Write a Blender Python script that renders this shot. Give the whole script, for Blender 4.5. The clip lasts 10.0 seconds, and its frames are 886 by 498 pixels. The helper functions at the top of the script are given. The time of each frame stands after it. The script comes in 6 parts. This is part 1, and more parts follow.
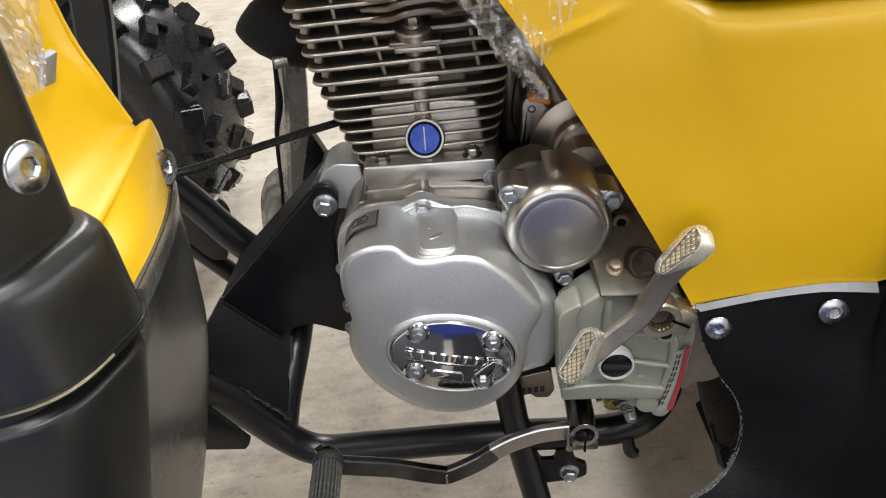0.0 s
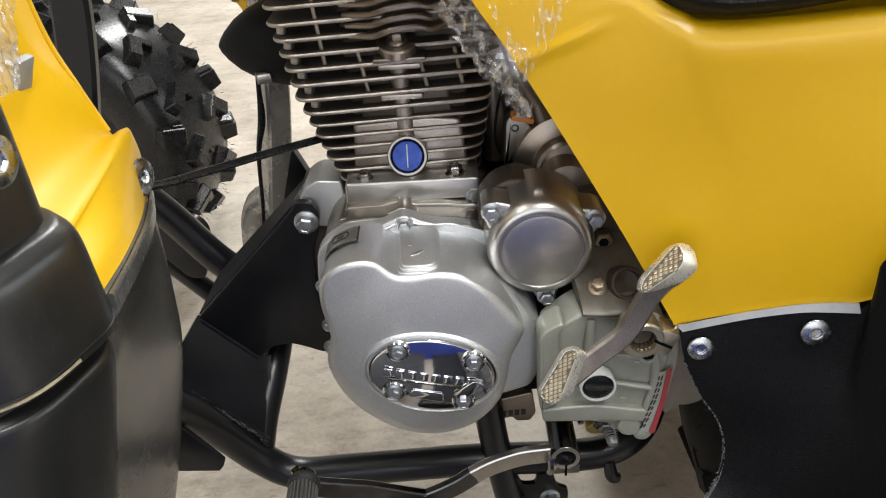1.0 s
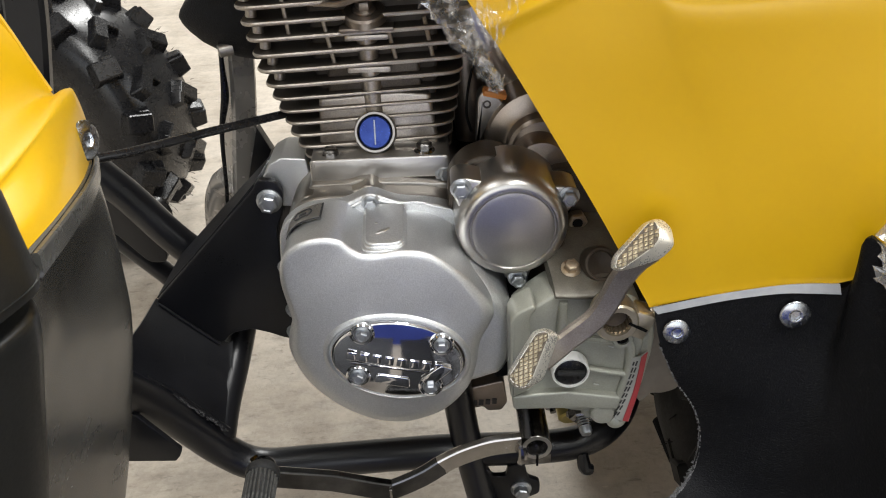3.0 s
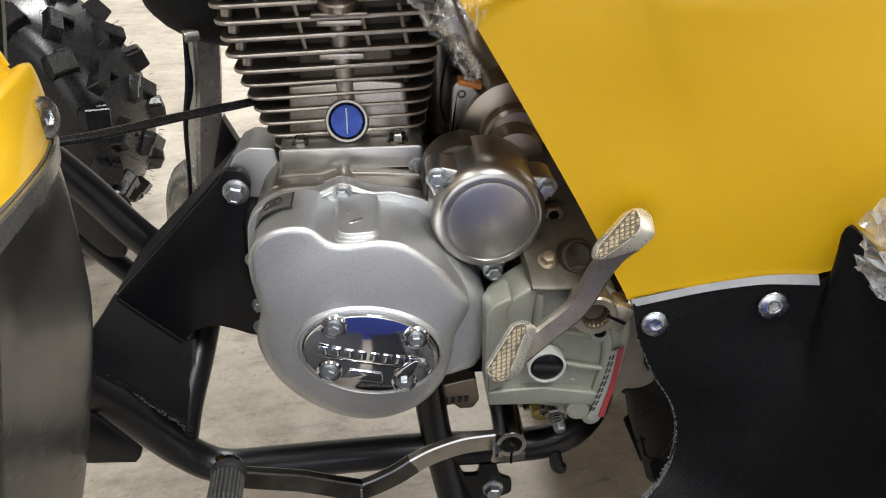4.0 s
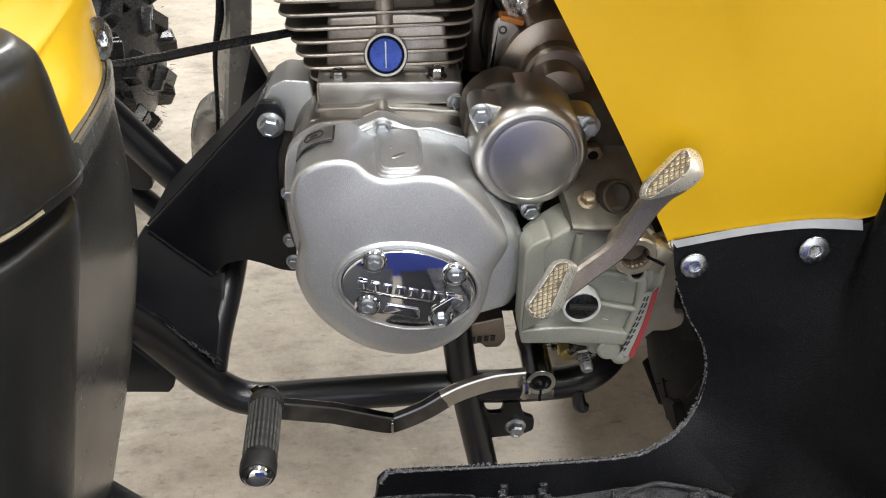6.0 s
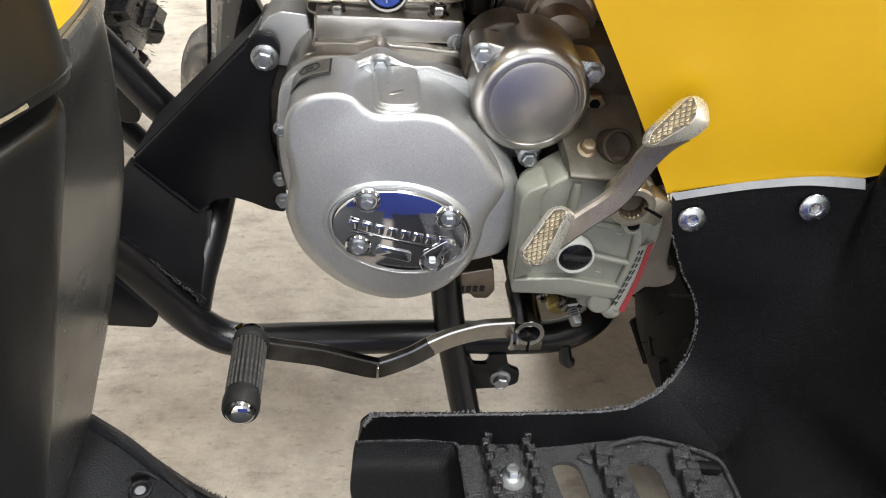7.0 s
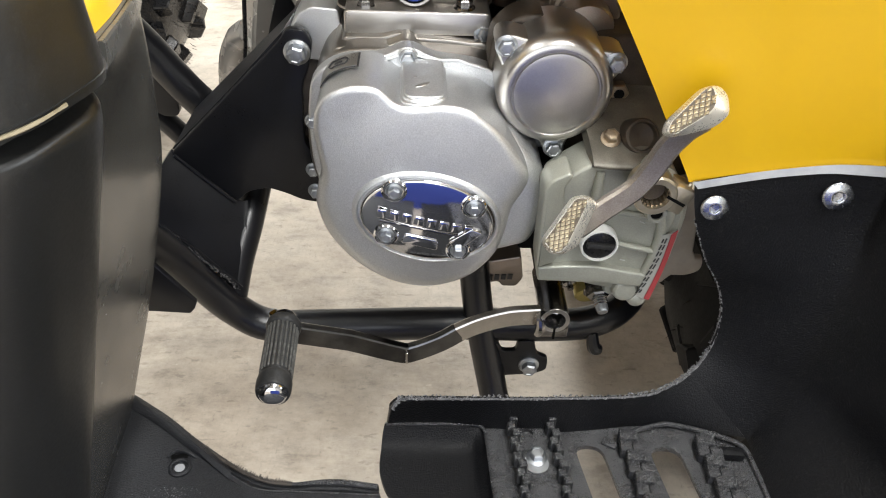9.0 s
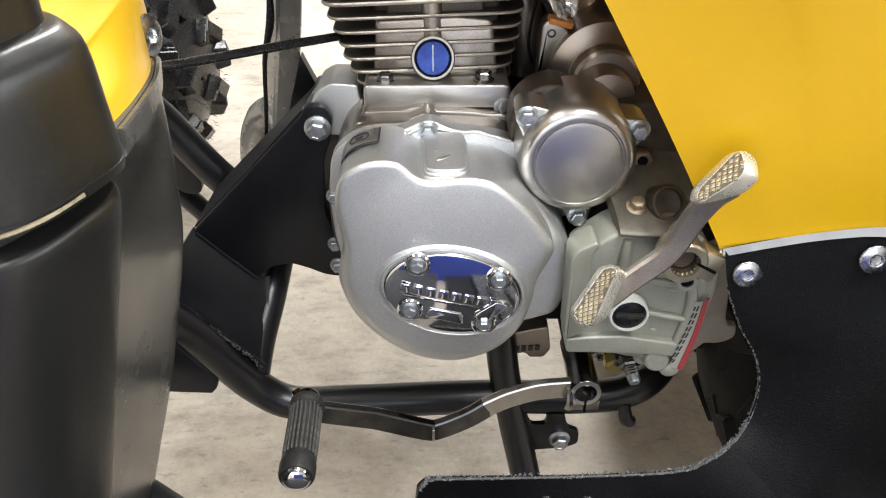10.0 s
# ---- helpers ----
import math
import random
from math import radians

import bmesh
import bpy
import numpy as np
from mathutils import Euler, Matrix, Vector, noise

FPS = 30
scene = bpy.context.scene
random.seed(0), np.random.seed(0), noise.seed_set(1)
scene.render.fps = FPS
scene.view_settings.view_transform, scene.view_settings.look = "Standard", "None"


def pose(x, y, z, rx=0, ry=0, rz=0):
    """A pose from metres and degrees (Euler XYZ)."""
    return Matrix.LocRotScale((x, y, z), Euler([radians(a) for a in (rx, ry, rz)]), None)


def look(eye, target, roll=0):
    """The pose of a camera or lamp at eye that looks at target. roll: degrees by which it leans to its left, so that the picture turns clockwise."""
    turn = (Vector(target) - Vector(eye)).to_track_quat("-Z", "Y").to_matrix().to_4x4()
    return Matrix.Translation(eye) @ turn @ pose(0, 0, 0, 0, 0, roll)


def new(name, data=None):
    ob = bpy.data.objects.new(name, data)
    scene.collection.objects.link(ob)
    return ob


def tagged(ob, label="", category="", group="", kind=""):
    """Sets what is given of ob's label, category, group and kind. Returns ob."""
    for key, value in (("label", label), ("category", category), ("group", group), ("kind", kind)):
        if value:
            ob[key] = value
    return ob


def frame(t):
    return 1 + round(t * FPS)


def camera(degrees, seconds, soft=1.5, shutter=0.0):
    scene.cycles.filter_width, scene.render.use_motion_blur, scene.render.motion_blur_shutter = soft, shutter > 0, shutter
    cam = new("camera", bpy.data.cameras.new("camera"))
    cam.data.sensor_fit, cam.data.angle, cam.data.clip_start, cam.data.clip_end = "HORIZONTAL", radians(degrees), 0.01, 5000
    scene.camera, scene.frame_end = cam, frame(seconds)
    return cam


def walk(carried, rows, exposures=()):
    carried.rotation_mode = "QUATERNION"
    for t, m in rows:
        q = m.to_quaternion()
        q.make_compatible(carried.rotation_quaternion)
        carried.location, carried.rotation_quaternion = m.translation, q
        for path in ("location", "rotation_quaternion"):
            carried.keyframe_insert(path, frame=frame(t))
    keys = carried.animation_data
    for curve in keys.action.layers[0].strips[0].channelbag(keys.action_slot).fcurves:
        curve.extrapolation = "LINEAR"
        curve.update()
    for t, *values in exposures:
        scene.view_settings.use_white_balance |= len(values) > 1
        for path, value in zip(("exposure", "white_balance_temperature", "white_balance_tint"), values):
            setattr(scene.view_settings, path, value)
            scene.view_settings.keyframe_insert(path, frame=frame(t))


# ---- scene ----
cam = camera(57.9, 10.0, 1.1)
METRES, EYE, TILT, LEAN, TURN = 0.23, 0.85, -33.0, 4.5, 0.0
ROWS = [
    (0.0, 0.0, 0.0, 0.0, -0.0, 0.0, 0.0),
    (0.5, 0.0074, -0.0079, -0.0172, -0.31, 1.24, -0.31),
    (1.0, 0.0074, 0.0288, -0.0415, -1.2, 2.1, -0.67),
    (1.5, 0.0199, 0.0493, -0.0455, -1.5, 2.21, -0.77),
    (2.0, 0.0308, 0.0607, -0.0675, -1.56, 2.16, -0.82),
    (2.5, 0.0596, 0.1042, -0.0995, -1.72, 2.05, -0.85),
    (4.0, 0.0011, 0.2228, -0.1666, -5.71, 2.83, -1.13),
    (4.5, -0.0086, 0.2263, -0.2294, -6.17, 2.16, -0.76),
    (5.0, -0.0382, 0.1499, -0.2468, -5.73, 0.86, -0.62),
    (6.5, -0.1737, 0.2819, -0.2064, -6.8, -1.93, -3.91),
    (7.0, -0.1679, 0.2948, -0.2772, -7.22, -3.4, -5.02),
    (7.5, -0.1442, 0.2507, -0.2529, -6.74, -4.32, -5.07),
    (8.0, -0.139, 0.2135, -0.2534, -5.22, -4.61, -4.81),
    (8.5, -0.1399, 0.192, -0.2562, -4.4, -4.46, -4.76),
    (9.0, -0.126, 0.2207, -0.2722, -4.3, -4.4, -4.8),
    (9.5, -0.1488, 0.2374, -0.2589, -3.63, -3.08, -4.32),
    (10.0, -0.1337, 0.274, -0.247, -2.81, 0.12, -3.35),
]
walk(cam, [(t, pose(0, 0, EYE, TILT, LEAN, TURN) @ pose(METRES * x, METRES * y, METRES * z, 90 + pitch, roll, yaw)) for t, x, y, z, yaw, pitch, roll in ROWS],
     [(0.0, -0.09), (2.5, -0.12), (4.5, -0.09), (5.2, 0.03), (6.5, 0.10), (8.0, 0.34), (9.0, 0.35), (10.0, 0.33)])

# ---- light: a white-walled shop lit by ceiling tubes and by daylight from its window and open door ----
world = bpy.data.worlds.new("shop_world")
scene.world = world
world.use_nodes = True
wn = world.node_tree.nodes
sky = wn.new("ShaderNodeTexSky")
sky.sky_type, sky.sun_disc, sky.sun_elevation, sky.sun_rotation = "NISHITA", False, radians(40), radians(200)
wn["Background"].inputs[1].default_value = 0.12
world.node_tree.links.new(sky.outputs[0], wn["Background"].inputs[0])


def area(name, at, target, size_x, size_y, watts, colour):
    lamp = bpy.data.lights.new(name, "AREA")
    lamp.shape, lamp.size, lamp.size_y, lamp.energy, lamp.color = "RECTANGLE", size_x, size_y, watts, colour
    ob = new(name, lamp)
    ob.matrix_world = look(at, target)
    return ob


area("tube_light", (0.8, -0.8, 3.4), (0.8, -0.79, 0), 0.7, 2.8, 147, (0.975, 0.975, 0.955))
area("tube_light", (-1.6, -0.9, 3.4), (-1.6, -0.89, 0), 0.5, 2.8, 37, (0.975, 0.975, 0.955))
area("tube_light", (0.1, 4.1, 3.4), (0.1, 4.11, 0), 0.5, 2.8, 228, (0.975, 0.975, 0.955))
area("window_daylight", (3.95, 0.2, 1.75), (0.0, 0.2, 1.45), 4.2, 1.6, 80, (0.975, 0.985, 0.98))
area("door_daylight", (-0.7, -2.95, 1.25), (-0.5, 0.5, 1.0), 3.0, 2.2, 30, (0.965, 0.985, 1.0))

# ---- materials ----


def material(name):
    m = bpy.data.materials.new(name)
    m.use_nodes = True
    nt = m.node_tree
    return m, nt, nt.nodes["Principled BSDF"]


def noise_tex(nt, scale, detail=4.0, rough=0.6, stretch=None):
    tc = nt.nodes.new("ShaderNodeTexCoord")
    n = nt.nodes.new("ShaderNodeTexNoise")
    n.inputs["Scale"].default_value, n.inputs["Detail"].default_value, n.inputs["Roughness"].default_value = scale, detail, rough
    if stretch:
        mp = nt.nodes.new("ShaderNodeMapping")
        mp.inputs["Scale"].default_value = stretch
        nt.links.new(tc.outputs["Object"], mp.inputs[0])
        nt.links.new(mp.outputs[0], n.inputs["Vector"])
    else:
        nt.links.new(tc.outputs["Object"], n.inputs["Vector"])
    return n


def ramp(nt, source, stops):
    r = nt.nodes.new("ShaderNodeValToRGB")
    while len(r.color_ramp.elements) < len(stops):
        r.color_ramp.elements.new(0.5)
    for e, (p, c) in zip(r.color_ramp.elements, stops):
        e.position, e.color = p, (c, c, c, 1) if isinstance(c, float) else (*c, 1)
    nt.links.new(source, r.inputs[0])
    return r


def surface(name, dark, light, metal=0.0, rough=(0.4, 0.55), coarse=18.0, fine=420.0, bump=0.15, coat=0.0, depth=0.0006, ior=1.5, spec=0.5, grain=0.0, dust=0.0):
    """A worn surface: colour drifts at a coarse scale, roughness and relief at a fine one."""
    m, nt, p = material(name)
    a, b = noise_tex(nt, coarse, 5), noise_tex(nt, fine, 3)
    c = ramp(nt, a.outputs[0], [(0.3, dark), (0.7, light)])
    if grain:
        g = noise_tex(nt, 1000, 2)
        gr = ramp(nt, g.outputs[0], [(0.32, 1.0 - grain), (0.52, 1.0), (0.70, 1.0 + grain)])
        mx = nt.nodes.new("ShaderNodeMix")
        mx.data_type, mx.blend_type = "RGBA", "MULTIPLY"
        mx.inputs[0].default_value = 1.0
        nt.links.new(c.outputs[0], mx.inputs[6])
        nt.links.new(gr.outputs[0], mx.inputs[7])
        paint = mx.outputs[2]
    else:
        paint = c.outputs[0]
    if dust:
        sp = ramp(nt, noise_tex(nt, 230, 7, 0.85).outputs[0], [(0.56, 0.0), (0.74, float(dust))])
        mx = nt.nodes.new("ShaderNodeMix")
        mx.data_type = "RGBA"
        mx.inputs[7].default_value = (0.16, 0.155, 0.145, 1)
        nt.links.new(sp.outputs[0], mx.inputs[0])
        nt.links.new(paint, mx.inputs[6])
        paint = mx.outputs[2]
    nt.links.new(paint, p.inputs["Base Color"])
    mixed = nt.nodes.new("ShaderNodeMath")
    mixed.operation = "MULTIPLY_ADD"
    mixed.inputs[1].default_value, mixed.inputs[2].default_value = 0.5, 0.0
    nt.links.new(b.outputs[0], mixed.inputs[0])
    half = nt.nodes.new("ShaderNodeMath")
    half.operation = "MULTIPLY_ADD"
    half.inputs[1].default_value = 0.5
    nt.links.new(a.outputs[0], half.inputs[0])
    nt.links.new(mixed.outputs[0], half.inputs[2])
    r = ramp(nt, half.outputs[0], [(0.3, float(rough[0])), (0.7, float(rough[1]))])
    nt.links.new(r.outputs[0], p.inputs["Roughness"])
    p.inputs["Metallic"].default_value = metal
    p.inputs["Coat Weight"].default_value = coat
    p.inputs["Coat Roughness"].default_value = 0.12
    p.inputs["IOR"].default_value = ior
    p.inputs["Specular IOR Level"].default_value = spec
    if bump:
        bp = nt.nodes.new("ShaderNodeBump")
        bp.inputs["Strength"].default_value, bp.inputs["Distance"].default_value = bump, depth
        nt.links.new(b.outputs[0], bp.inputs["Height"])
        nt.links.new(bp.outputs[0], p.inputs["Normal"])
    return m


M_SILVER = surface("silver_paint", (0.66, 0.67, 0.68), (0.76, 0.77, 0.78), 0.9, (0.30, 0.40), 14, 1700, 0.5, grain=0.11)
M_ALU = surface("cast_aluminium", (0.27, 0.25, 0.226), (0.40, 0.378, 0.352), 0.95, (0.28, 0.40), 24, 600, 0.04, grain=0.07)
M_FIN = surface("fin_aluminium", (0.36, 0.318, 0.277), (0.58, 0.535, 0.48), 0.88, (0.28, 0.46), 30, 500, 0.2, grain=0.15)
# fin metal darkened: the dark reflections on its flats are in the colour
M_FINSHADE = surface("shade_darkened_fin_metal", (0.085, 0.070, 0.058), (0.16, 0.138, 0.118), 0.75, (0.42, 0.60), 30, 500, 0.3, grain=0.2)
# dark aluminium; on the cores its colour carries the shade between fins
M_CORE = surface("dark_aluminium_and_shade", (0.045, 0.038, 0.033), (0.10, 0.085, 0.075), 0.6, (0.45, 0.65), 25, 500, 0.25)
M_BRUSH = surface("satin_aluminium", (0.48, 0.46, 0.43), (0.58, 0.56, 0.54), 0.92, (0.25, 0.33), 10, 1500, 0.03)
M_STARTER = surface("bronze_tinted_aluminium", (0.22, 0.185, 0.155), (0.32, 0.275, 0.24), 0.9, (0.26, 0.38), 9, 900, 0.04, grain=0.08)
M_CHROME = surface("chrome", (0.72, 0.72, 0.74), (0.78, 0.78, 0.8), 1.0, (0.04, 0.09), 20, 300, 0.02)
M_ZINC = surface("zinc_bolt", (0.34, 0.36, 0.385), (0.50, 0.52, 0.55), 1.0, (0.34, 0.5), 90, 300, 0.02)
M_GOLD = surface("yellow_zinc_steel", (0.50, 0.44, 0.335), (0.67, 0.61, 0.49), 0.95, (0.28, 0.44), 45, 800, 0.10)
M_BRASS = surface("worn_yellow_zinc", (0.26, 0.20, 0.14), (0.46, 0.38, 0.28), 0.9, (0.3, 0.45), 70, 800, 0.15)
M_GROOVE = surface("dark_groove_brown", (0.07, 0.055, 0.04), (0.14, 0.115, 0.085), 0.5, (0.4, 0.6), 90, 800, 0.1)
M_GREEN = surface("grey_green_paint", (0.30, 0.305, 0.26), (0.38, 0.38, 0.33), 0.35, (0.32, 0.46), 24, 700, 0.18, grain=0.08)
# gearbox paint darkened: the overhanging panel's shade is in the colour
M_OLIVE = surface("shade_darkened_olive_paint", (0.088, 0.080, 0.064), (0.165, 0.152, 0.125), 0.35, (0.36, 0.52), 50, 700, 0.15, grain=0.15)
M_STEEL = surface("blackened_nickel", (0.20, 0.195, 0.19), (0.34, 0.33, 0.32), 1.0, (0.14, 0.3), 35, 500, 0.1)
M_BLACK = surface("black_powder_coat", (0.0042, 0.0045, 0.0060), (0.0075, 0.0079, 0.0102), 0.0, (0.24, 0.40), 16, 800, 0.1, spec=0.42, grain=0.3)
M_SATIN = surface("satin_steel_tube", (0.34, 0.325, 0.305), (0.44, 0.42, 0.395), 0.45, (0.22, 0.32), 14, 60, 0.0)
M_DISC = surface("turned_aluminium", (0.46, 0.445, 0.42), (0.56, 0.545, 0.525), 0.97, (0.26, 0.36), 8, 1500, 0.05, grain=0.05)
M_PLASTIC = surface("black_grained_plastic", (0.0040, 0.0042, 0.0050), (0.0070, 0.0073, 0.0086), 0.0, (0.34, 0.54), 9, 700, 0.9, spec=0.19, grain=0.7, dust=0.20, depth=0.0009)
M_SPATTER = surface("painted_spatter", (0.02, 0.02, 0.022), (0.14, 0.14, 0.145), 0.3, (0.25, 0.4), 300, 900, 0.1, spec=0.6)
M_RIB = surface("scuffed_rubber_ribs", (0.020, 0.020, 0.019), (0.105, 0.104, 0.098), 0.0, (0.4, 0.6), 170, 600, 0.2, spec=0.45, grain=0.4)
M_PEG = surface("worn_peg_rubber", (0.014, 0.014, 0.014), (0.032, 0.032, 0.032), 0.0, (0.4, 0.6), 60, 500, 0.2, spec=0.4, grain=0.4)
M_SCREW = surface("domed_zinc", (0.40, 0.42, 0.45), (0.60, 0.62, 0.65), 1.0, (0.16, 0.34), 90, 300, 0.02)
M_GUARD = surface("dark_grey_plastic", (0.0075, 0.0078, 0.0076), (0.0132, 0.0135, 0.0132), 0.0, (0.28, 0.46), 7, 500, 0.10, spec=0.62, grain=0.25, dust=0.10)
# glossy guard plastic, lightened: the strip's broad reflection is partly coloured in
M_STRIP = surface("dark_grey_plastic_with_sheen", (0.044, 0.044, 0.040), (0.070, 0.069, 0.064), 0.0, (0.18, 0.30), 9, 30, 0.0, spec=1.0)
M_RIM = surface("polished_zinc", (0.74, 0.70, 0.61), (0.86, 0.82, 0.73), 0.7, (0.22, 0.36), 60, 800, 0.06)
M_ARM = surface("worn_zinc_arm", (0.30, 0.265, 0.235), (0.40, 0.36, 0.32), 0.85, (0.30, 0.42), 60, 900, 0.1, grain=0.15)
# brown metal; on cases and recesses it is shading baked into the colour
M_BROWN = surface("brown_metal_and_shade", (0.034, 0.026, 0.019), (0.08, 0.062, 0.046), 0.4, (0.34, 0.52), 40, 600, 0.15, grain=0.15)
M_RUBBER = surface("tyre_rubber", (0.006, 0.006, 0.0068), (0.012, 0.012, 0.0134), 0.0, (0.20, 0.36), 30, 300, 0.06, spec=0.36)
# tyre rubber darkened and dulled, so the rear wheels' shade is coloured in
M_SHADERUBBER = surface("shaded_tyre_rubber", (0.004, 0.0038, 0.0036), (0.008, 0.0075, 0.007), 0.0, (0.6, 0.8), 30, 300, 0.1, spec=0.2)
M_TREAD = surface("grainy_black_plastic", (0.014, 0.0145, 0.017), (0.034, 0.035, 0.039), 0.0, (0.18, 0.40), 40, 900, 0.95, spec=0.9, depth=0.0014, grain=0.8)
M_DARKCHROME = surface("black_chrome", (0.06, 0.060, 0.062), (0.14, 0.139, 0.14), 1.0, (0.05, 0.16), 40, 300, 0.03)
M_NICKEL = surface("bright_nickel", (0.42, 0.395, 0.365), (0.58, 0.55, 0.515), 1.0, (0.14, 0.30), 60, 400, 0.06)
M_PAPER = surface("grey_white_paper", (0.42, 0.42, 0.40), (0.52, 0.52, 0.50), 0.0, (0.4, 0.55), 40, 300, 0.05)
M_TAG = surface("greyed_sticker_paper", (0.27, 0.275, 0.25), (0.36, 0.36, 0.33), 0.0, (0.4, 0.55), 40, 300, 0.05)
M_YELLOW = surface("yellow_gloss_plastic", (0.655, 0.385, 0.003), (0.71, 0.424, 0.005), 0.0, (0.30, 0.42), 5, 500, 0.03, coat=0.18)
M_BLUE = surface("blue_cap", (0.010, 0.024, 0.14), (0.036, 0.068, 0.27), 0.7, (0.16, 0.30), 120, 500, 0.08)
M_WHITE = surface("off_white_plastic", (0.62, 0.62, 0.60), (0.75, 0.75, 0.73), 0.0, (0.3, 0.45), 30, 300, 0.1)
M_RED = surface("red_print", (0.30, 0.022, 0.03), (0.38, 0.035, 0.045), 0.0, (0.35, 0.5), 30, 300, 0.05)
M_INK = surface("dark_print", (0.015, 0.015, 0.017), (0.03, 0.03, 0.03), 0.0, (0.35, 0.5), 30, 300, 0.05)
M_ORANGE = surface("orange_tape", (0.42, 0.14, 0.02), (0.52, 0.20, 0.04), 0.0, (0.4, 0.55), 60, 400, 0.1)
M_GREY = surface("grey_cut_edge", (0.26, 0.27, 0.29), (0.34, 0.35, 0.37), 0.0, (0.45, 0.6), 60, 700, 0.2)
M_FRAY = surface("frayed_plastic", (0.05, 0.05, 0.052), (0.32, 0.32, 0.325), 0.0, (0.5, 0.7), 300, 900, 0.3)
M_BURR = surface("dirty_sawn_burrs", (0.022, 0.018, 0.015), (0.075, 0.062, 0.052), 0.0, (0.5, 0.7), 200, 900, 0.3)
M_BOARD = surface("dusty_black_plastic", (0.0115, 0.0122, 0.0142), (0.021, 0.0222, 0.0258), 0.0, (0.3, 0.5), 14, 800, 0.9, spec=0.35, grain=0.8, dust=0.25, depth=0.0010)
M_SAWN = surface("sawn_plastic_edge", (0.03, 0.03, 0.032), (0.10, 0.10, 0.106), 0.0, (0.45, 0.65), 160, 900, 0.4)
M_WORN = surface("worn_tan_edge", (0.17, 0.14, 0.085), (0.42, 0.36, 0.24), 0.0, (0.45, 0.65), 140, 900, 0.3)
# near-black for some parts, and painted shade in holes, slots and gaps
M_HOLE = surface("black_parts_and_shade", (0.002, 0.002, 0.002), (0.004, 0.004, 0.004), 0.0, (0.6, 0.8), 30, 300, 0.0, spec=0.08)
M_WALL = surface("white_wall", (0.40, 0.395, 0.38), (0.48, 0.475, 0.46), 0.0, (0.7, 0.85), 2, 60, 0.1)


def concrete():
    m, nt, p = material("worn_concrete")
    a, b, c = noise_tex(nt, 3.1, 9, 0.72), noise_tex(nt, 19, 9, 0.78, (1, 1.6, 1)), noise_tex(nt, 130, 6, 0.75, (1.5, 0.7, 1))
    d, e = noise_tex(nt, 9.0, 6, 0.7, (1.0, 2.2, 1)), noise_tex(nt, 64, 3, 0.6, (0.6, 1.5, 1))
    ca = ramp(nt, a.outputs[0], [(0.28, (0.300, 0.252, 0.200)), (0.42, (0.430, 0.374, 0.306)), (0.54, (0.530, 0.472, 0.398)), (0.72, (0.640, 0.585, 0.508))])
    cb = ramp(nt, b.outputs[0], [(0.28, 0.55), (0.38, 0.80), (0.48, 0.95), (0.62, 1.04)])
    cc = ramp(nt, c.outputs[0], [(0.28, 0.66), (0.40, 0.93), (0.52, 1.0)])
    cd = ramp(nt, d.outputs[0], [(0.32, 0.66), (0.42, 0.92), (0.54, 1.0), (0.70, 1.08)])
    ce = ramp(nt, e.outputs[0], [(0.30, 0.70), (0.38, 1.0), (0.71, 1.0), (0.77, 1.35)])
    # one broad brown patch on the bare floor: stain plus the quad's painted shadow
    tc, mp, far, wob, add = (nt.nodes.new("ShaderNode" + k) for k in ("TexCoord", "Mapping", "VectorMath", "Math", "Math"))
    mp.inputs["Location"].default_value, mp.inputs["Scale"].default_value = (0.20 * 3.5, 0.80 * 5.5, 0), (3.5, 5.5, 0)
    far.operation, wob.operation, wob.inputs[1].default_value = "LENGTH", "MULTIPLY", 1.6
    nt.links.new(tc.outputs["Object"], mp.inputs[0])
    nt.links.new(mp.outputs[0], far.inputs[0])
    nt.links.new(d.outputs[0], wob.inputs[0])
    nt.links.new(far.outputs["Value"], add.inputs[0])
    nt.links.new(wob.outputs[0], add.inputs[1])
    half_ = nt.nodes.new("ShaderNodeMath")
    half_.operation, half_.inputs[1].default_value = "MULTIPLY", 0.5
    nt.links.new(add.outputs[0], half_.inputs[0])
    cf = ramp(nt, half_.outputs[0], [(0.48, (0.68, 0.655, 0.625)), (0.72, (0.80, 0.785, 0.765)), (0.90, (1.0, 1.0, 1.0))])
    last = ca.outputs[0]
    for src in (cb, cc, cd, ce, cf):
        mx = nt.nodes.new("ShaderNodeMix")
        mx.data_type, mx.blend_type = "RGBA", "MULTIPLY"
        mx.inputs[0].default_value = 0.9
        nt.links.new(last, mx.inputs[6])
        nt.links.new(src.outputs[0], mx.inputs[7])
        last = mx.outputs[2]
    nt.links.new(last, p.inputs["Base Color"])
    r = ramp(nt, b.outputs[0], [(0.3, 0.55), (0.7, 0.8)])
    nt.links.new(r.outputs[0], p.inputs["Roughness"])
    bp = nt.nodes.new("ShaderNodeBump")
    bp.inputs["Strength"].default_value, bp.inputs["Distance"].default_value = 0.35, 0.003
    nt.links.new(b.outputs[0], bp.inputs["Height"])
    nt.links.new(bp.outputs[0], p.inputs["Normal"])
    return m


M_CONCRETE = concrete()


